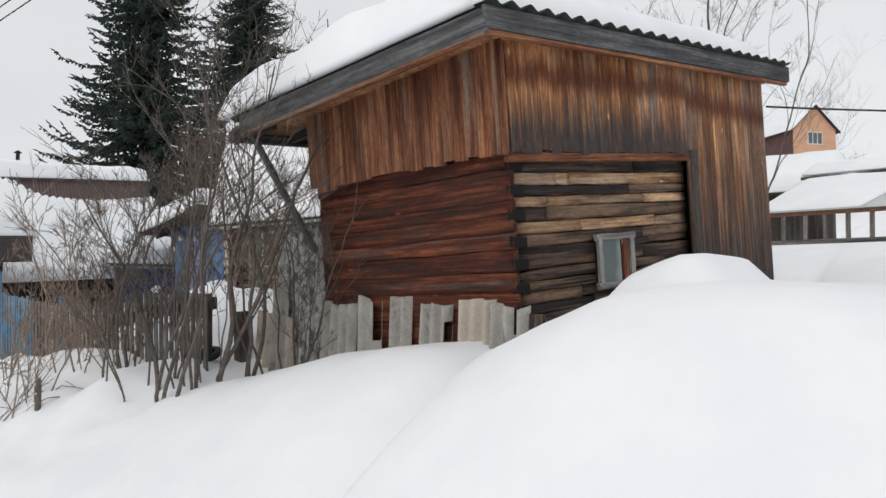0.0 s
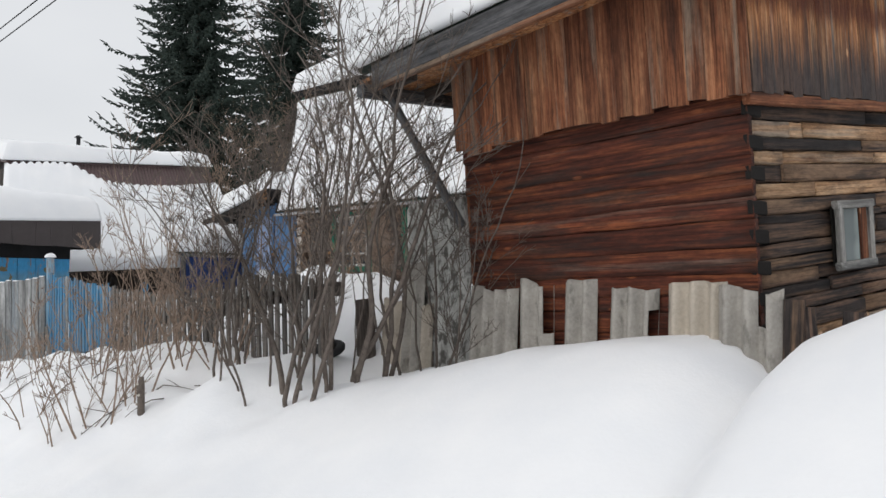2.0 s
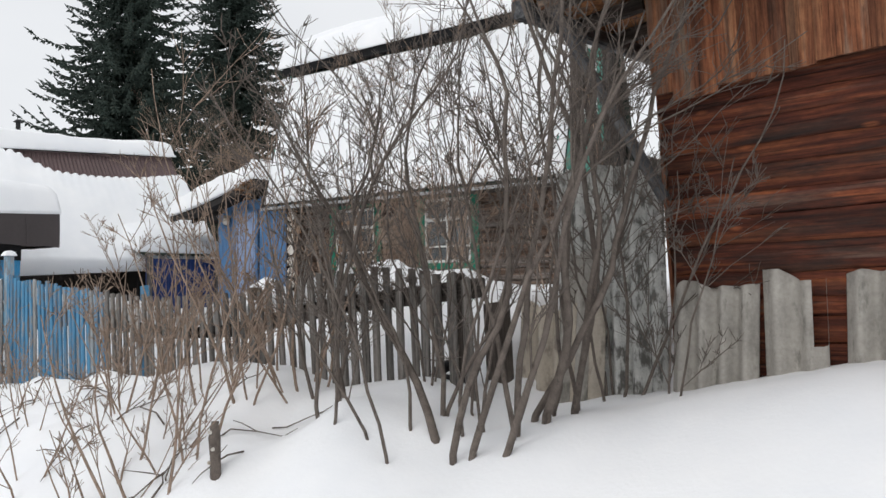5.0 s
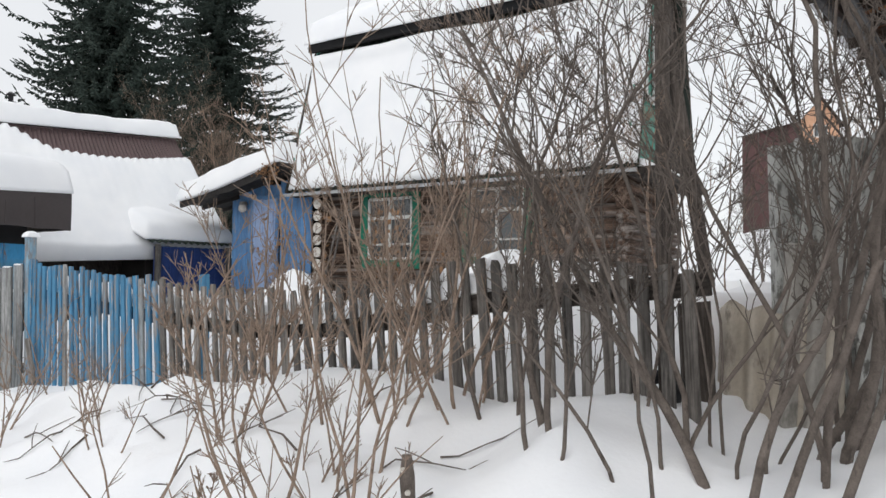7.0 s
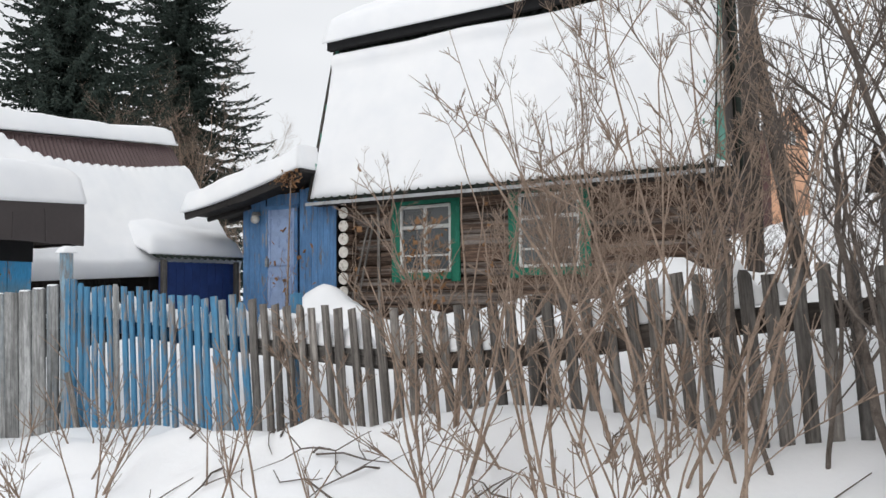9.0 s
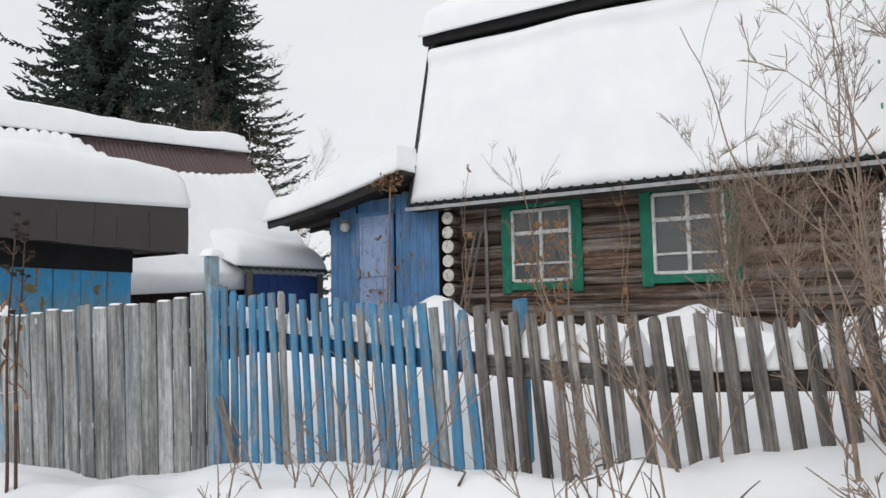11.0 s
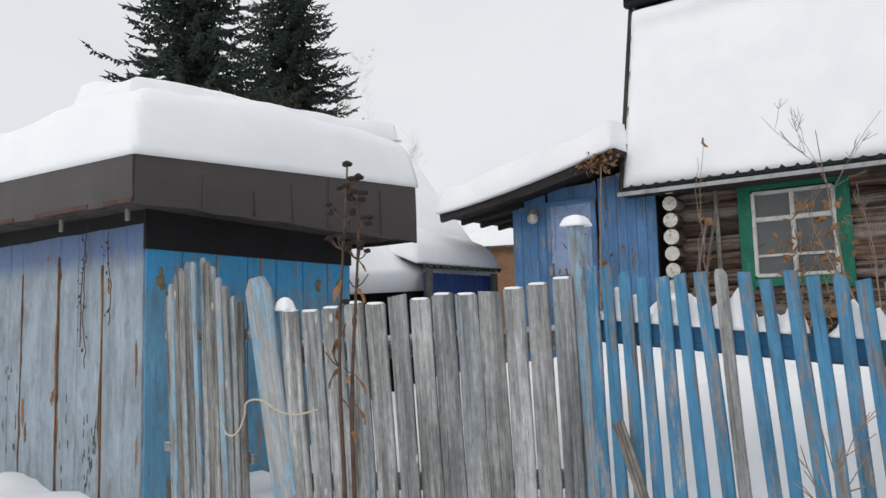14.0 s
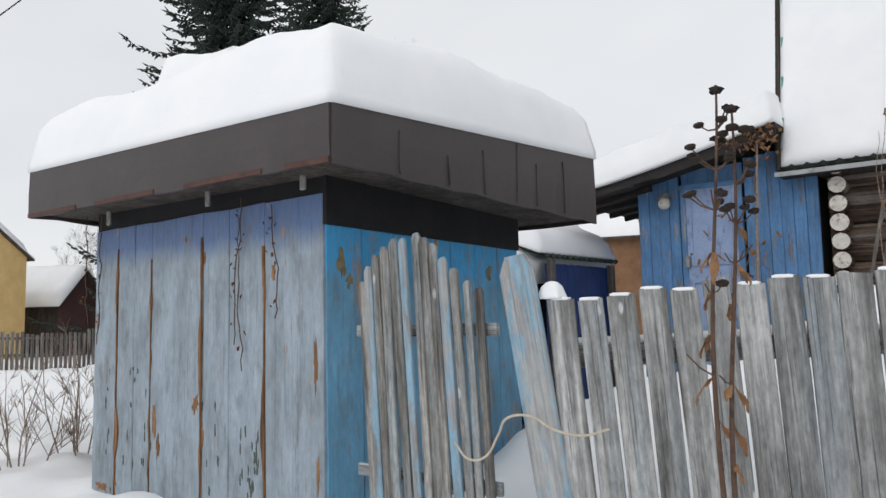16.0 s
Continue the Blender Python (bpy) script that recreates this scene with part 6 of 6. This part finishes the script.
# ---- rope, hinge and small things at the gate ----
def build_rope():
    pts = [(-16.90, 4.52, 0.92), (-16.80, 4.49, 0.86), (-16.70, 4.48, 0.88), (-16.62, 4.47, 0.98), (-16.54, 4.43, 1.06), (-16.44, 4.45, 1.07), (-16.35, 4.48, 1.02), (-16.25, 4.52, 1.00), (-16.17, 4.60, 1.02)]
    cu = bpy.data.curves.new("rope", "CURVE")
    cu.dimensions, cu.bevel_depth, cu.bevel_resolution = "3D", 0.0055, 2
    sp = cu.splines.new("BEZIER")
    sp.bezier_points.add(len(pts) - 1)
    for b, p in zip(sp.bezier_points, pts):
        b.co, b.handle_left_type, b.handle_right_type = p, "AUTO", "AUTO"
    cu.materials.append(ROPE_MAT)
    tagged(new("rope", cu), "pale rope tying the wicket gate to its post", "rope")


build_rope()


def wire(name, a, b, sag, r, label):
    a, b = Vector(a), Vector(b)
    bm = bmesh.new()
    n = 24
    tube(bm, [a.lerp(b, i / n) + Vector((0, 0, -sag * 4 * (i / n) * (1 - i / n))) for i in range(n + 1)], [r] * (n + 1), 5)
    tagged(part(name, bm, CABLE, None), label, "cable")


wire("power_cable", (-4.93, 9.75, 3.62), (2.0, 22.0, 5.2), 0.25, 0.012, "black power cable leaving the barn wall")
wire("power_cable", (-60, 6.5, 7.2), (24, 6.5, 7.4), 0.4, 0.012, "thin overhead power line along the lane")
wire("power_cable", (-60, 6.25, 7.2), (24, 6.25, 7.4), 0.4, 0.012, "thin overhead power line along the lane")


def build_pole():
    pole = thing("utility_pole", (-10.6, 10.2, 0.9), "dark weathered wooden utility pole with a brace beside the house", "pole")
    bm = bmesh.new()
    tube(bm, [Vector((-10.6, 10.2, 0.7)), Vector((-10.61, 10.2, 4)), Vector((-10.62, 10.2, 9.5))], [0.09, 0.085, 0.075], 10)
    part("shaft", bm, DARK_WOOD, pole, smooth=True)
    bm = bmesh.new()
    tube(bm, [Vector((-10.05, 10.36, 0.8)), Vector((-10.38, 10.36, 3.0)), Vector((-10.92, 10.34, 6.4))], [0.085, 0.08, 0.07], 8)
    part("brace", bm, DARK_WOOD, pole, smooth=True)


build_pole()


# ---- far buildings ----
def far_house(name, x, y, w, d, wall_z, ridge, yaw, wall_mat, side_mat, label, snow=0.25, windows=()):
    m = pose(x, y, 0.4, 0, 0, yaw)
    hs = thing(name, (x, y, 0.4), label, "house", "far houses")
    bm = bmesh.new()
    block(bm, -w / 2, -d / 2, -0.5, w / 2, d / 2, wall_z)
    part("wall", bm, wall_mat, hs, "", m)
    for sx in (-1, 1):
        bm = bmesh.new()
        a = [bm.verts.new((sx * w / 2, -d / 2, wall_z)), bm.verts.new((sx * w / 2, d / 2, wall_z)), bm.verts.new((sx * w / 2, 0, ridge))]
        b = [bm.verts.new((sx * (w / 2 - 0.08), -d / 2, wall_z)), bm.verts.new((sx * (w / 2 - 0.08), d / 2, wall_z)), bm.verts.new((sx * (w / 2 - 0.08), 0, ridge))]
        bm.faces.new(a)
        bm.faces.new(b[::-1])
        for k in range(3):
            bm.faces.new((a[k], a[(k + 1) % 3], b[(k + 1) % 3], b[k]))
        part("gable", bm, side_mat, hs, "", m)
    if side_mat is not wall_mat:
        bm = bmesh.new()
        block(bm, w / 2, -d / 2, -0.4, w / 2 + 0.04, d / 2, wall_z)
        part("end_wall", bm, side_mat, hs, "", m)
    for sy in (-1, 1):
        bm = bmesh.new()
        e = 0.25
        lo, hi = (sy * (d / 2 + e), wall_z - e * (ridge - wall_z) / (d / 2)), (0, ridge)
        hexa(bm, [(-w / 2 - e, lo[0], lo[1]), (w / 2 + e, lo[0], lo[1]), (w / 2 + e, hi[0], hi[1]), (-w / 2 - e, hi[0], hi[1])],
             [(-w / 2 - e, lo[0], lo[1] + 0.06), (w / 2 + e, lo[0], lo[1] + 0.06), (w / 2 + e, hi[0], hi[1] + 0.06), (-w / 2 - e, hi[0], hi[1] + 0.06)])
        part("roof", bm, DARK_WOOD, hs, "", m)
        snow_slab("roof_snow", (w, d / 2), lambda u, v: (lerp(-w / 2 - e, w / 2 + e, u), lerp(lo[0], hi[0], v), lerp(lo[1], hi[1], v) + 0.06), lambda u, v: snow, hs, "", m, nu=24, nv=10, edge=0.15, rough=0.03)
    for side, px, pz, pw, ph in windows:
        bm = bmesh.new()
        if side == "x":
            block(bm, w / 2 + 0.04, px - pw / 2, pz, w / 2 + 0.08, px + pw / 2, pz + ph)
        else:
            block(bm, px - pw / 2, -d / 2 - 0.05, pz, px + pw / 2, -d / 2, pz + ph)
        win = part("window", bm, FRAME_WHITE, hs, "white window frame", m)
        for s in (-1, 0, 1):
            bm = bmesh.new()
            c = px + s * pw / 3.2
            if side == "x":
                block(bm, w / 2 + 0.08, c - pw / 8, pz + 0.08, w / 2 + 0.09, c + pw / 8, pz + ph - 0.08)
            else:
                block(bm, c - pw / 8, -d / 2 - 0.06, pz + 0.08, c + pw / 8, -d / 2 - 0.05, pz + ph - 0.08)
            part("pane", bm, GLASS, win, "", m)
    return hs


ORANGE_WALL = plain("orange_board", (0.62, 0.36, 0.23), 0.8, spread=0.15, scale=2)
MAROON_WALL = plain("maroon_siding", (0.10, 0.052, 0.05), 0.7, spread=0.2, scale=3)
YELLOW_WALL = plain("yellow_board", (0.72, 0.50, 0.22), 0.8, spread=0.15, scale=2)
BROWN_WALL = plain("brown_log_wall", (0.20, 0.11, 0.06), 0.85, spread=0.3, scale=3)
FILM = plain("greenhouse_film", (0.50, 0.51, 0.50), 0.5, spread=0.12, scale=2)

far_house("far_cottage", -18.9, 57.85, 5.4, 3.4, 12.0, 13.6, -35, MAROON_WALL, ORANGE_WALL, "small far cottage with orange gable, maroon side and snow roof", 0.4, (("x", 0.0, 10.9, 1.2, 0.9),))
far_house("brown_hut", -8.2, 19.5, 3.0, 2.2, 3.4, 4.1, 12, DARK_WOOD, DARK_WOOD, "low dark wooden hut with a snowy roof behind the yard", 0.25)
far_house("log_outhouse", -25.5, 22.5, 4.5, 3.0, 3.4, 4.2, 20, BROWN_WALL, BROWN_WALL, "orange-brown log outbuilding behind the porch", 0.25)
far_house("yellow_house", -55.5, 11.5, 7.0, 8.0, 4.6, 7.4, 20, YELLOW_WALL, YELLOW_WALL, "far yellow board house with a snow-laden roof", 0.5)
far_house("far_shed", -58.0, 19.0, 5.0, 4.0, 2.4, 4.2, 30, DARK_WOOD, MAROON_WALL, "far dark shed under deep snow", 0.5)
far_house("far_shed", -62.0, 25.5, 5.0, 4.0, 2.2, 3.6, 10, MAROON_WALL, DARK_WOOD, "far maroon shed under deep snow", 0.5)


def build_greenhouse():
    gh = thing("greenhouse", (-4, 15.5, 2.1), "long wooden greenhouse with plastic film roof half covered by snow", "greenhouse")
    x0, x1, y0, y1 = -6.75, 3.0, 15.0, 17.0
    for i in range(30):
        x = lerp(x0 + 0.05, x1, i / 29)
        board("post", (x, y0, 1.9), (x + 0.02 * (i % 3 - 1), y0, 2.92), 0.07, 0.05, (0, -1, 0), FENCE_GREY, gh, seed=i % 4)
    for z, mat in ((2.92, BROWN_BEAM), (2.42, FENCE_GREY)):
        board("beam", (x0, y0 - 0.03, z), (x1, y0 - 0.03, z), 0.09, 0.06, (0, -1, 0), mat, gh)
    bm = bmesh.new()
    hexa(bm, [(x0 - 0.1, y0 - 0.12, 2.94), (x1, y0 - 0.12, 2.94), (x1, y1, 3.78), (x0 + 0.3, y1, 3.78)], [(x0 - 0.1, y0 - 0.12, 2.96), (x1, y0 - 0.12, 2.96), (x1, y1, 3.80), (x0 + 0.3, y1, 3.80)])
    part("film_roof", bm, FILM, gh, "milky plastic film roof")
    snow_slab("roof_snow", (3, 2), lambda u, v: (lerp(x0 - 0.1 + 0.4 * v, -5.15 + 0.8 * v, u), lerp(y0 - 0.12, y1, v), lerp(2.965, 3.805, v)), lambda u, v: 0.05, gh, "snow patch on the film", nu=20, nv=14, edge=0.1, rough=0.04)
    snow_slab("ridge_snow", (10, 0.6), lambda u, v: (lerp(x0 + 0.2, x1, u), lerp(y1 - 0.25, y1 + 0.5, v), 3.80), lambda u, v: 0.24, gh, "snow along the ridge", nu=40, nv=8, edge=0.15, rough=0.04)
    board("ridge_board", (x0 + 0.2, y1 - 0.27, 3.74), (x1, y1 - 0.27, 3.74), 0.06, 0.04, (0, -1, 0), DARK_WOOD, gh)


BROWN_BEAM = plain("brown_beam", (0.20, 0.11, 0.07), 0.85, spread=0.3)
build_greenhouse()
for i, (tx, ty, th) in enumerate(((-18.6, 66, 17), (-5.0, 60, 8), (-14, 30, 7), (-11, 33, 7), (-64, 33, 9), (-70, 27, 10), (-60, 34, 8))):
    shrub(tx, ty, 3, th, 0.09, BARK, 360 + i, "far bare birch against the grey sky", 0.22, 3, (9, 13), "bare_tree", "tree", "far bare trees", foot=0.5)


# ---- small things in the snow ----
def build_tyre():
    tyre = thing("tyre", (-8.93, 5.50, 0.75), "old black rubber tyre half buried in the snow", "tyre")
    bm = bmesh.new()
    rings = []
    for i in range(28):
        a = 2 * math.pi * i / 28
        ring = []
        for k in range(10):
            b = 2 * math.pi * k / 10
            r = 0.105 + 0.04 * math.cos(b) + (0.004 if i % 2 and math.cos(b) > 0.5 else 0)
            ring.append(bm.verts.new((r * math.cos(a), r * math.sin(a), 0.035 * math.sin(b))))
        rings.append(ring)
    for i in range(28):
        for k in range(10):
            bm.faces.new((rings[i][k], rings[(i + 1) % 28][k], rings[(i + 1) % 28][(k + 1) % 10], rings[i][(k + 1) % 10]))
    part("carcass", bm, CABLE, tyre, "", pose(-8.93, 5.50, ground_height(-8.93, 5.50) + 0.03, 22, 8, 0), True)


build_tyre()
cut = thing("cut_stump", (-9.36, 4.10, 0.7), "short cut stump with pale sawn knots in the snow", "stump")
bm = bmesh.new()
gz = ground_height(-9.36, 4.10)
tube(bm, [Vector((-9.36, 4.10, gz - 0.1)), Vector((-9.36, 4.10, gz + 0.05)), Vector((-9.37, 4.10, gz + 0.17)), Vector((-9.38, 4.11, gz + 0.25))], [0.030, 0.026, 0.030, 0.018], 9)
part("wood", bm, BARK, cut, smooth=True)
for k, (dx, dz) in enumerate(((-0.01, 0.20), (0.015, 0.12), (-0.015, 0.05))):
    bm = bmesh.new()
    bmesh.ops.create_cone(bm, cap_ends=True, segments=10, radius1=0.011, radius2=0.008, depth=0.012)
    part("sawn_knot", bm, LOG_END, cut, "pale sawn knot", pose(-9.36 + dx, 4.072, gz + dz, 90, 0, 0))
# fallen twigs on the snow
for i in range(22):
    rr = random.Random(700 + i)
    fx, fy = rr.uniform(-12.5, -8.8), rr.uniform(3.9, 4.9)
    bm = bmesh.new()
    ang = rr.uniform(0, 6.28)
    pts = [Vector((fx + math.cos(ang) * q * 0.5 + rr.gauss(0, 0.02), fy + math.sin(ang) * q * 0.3 + rr.gauss(0, 0.02), 0)) for q in (0, 0.25, 0.5, 0.75, 1)]
    pts = [Vector((p.x, p.y, ground_height(p.x, p.y) + 0.006 + 0.02 * abs(math.sin(k)))) for k, p in enumerate(pts)]
    tube(bm, pts, [0.006, 0.005, 0.004, 0.003, 0.002], 4)
    grow(bm, rr, pts[2].copy(), Vector((rr.uniform(-1, 1), rr.uniform(-1, 1), 0.3)), 0.2, 0.003, 0, 0.2, 0.0)
    tagged(part("fallen_twig", bm, BARK, None), "thin bare twig fallen on the snow", "twig", "fallen twigs")


def far_fence():
    fence = thing("far_fence", (-45, 12, 0.4), "far brown picket fence in the snow", "fence")
    rnd = random.Random(77)
    for i in range(60):
        f = i / 59
        x, y = lerp(-44.0, -42.0, f), lerp(10.0, 19.0, f)
        z = ground_height(-24, y)
        board("picket", (x, y, z - 0.2), (x, y, z + 1.3 + rnd.uniform(-0.06, 0.06)), 0.11, 0.03, (1, 0, 0), FENCE_GREY, fence, seed=i % 4)
    for z in (0.5, 1.1):
        board("rail", (-44.05, 10, ground_height(-24, 10) + z), (-42.05, 19, ground_height(-24, 19) + z), 0.09, 0.04, (1, 0, 0), FENCE_GREY, fence)


far_fence()
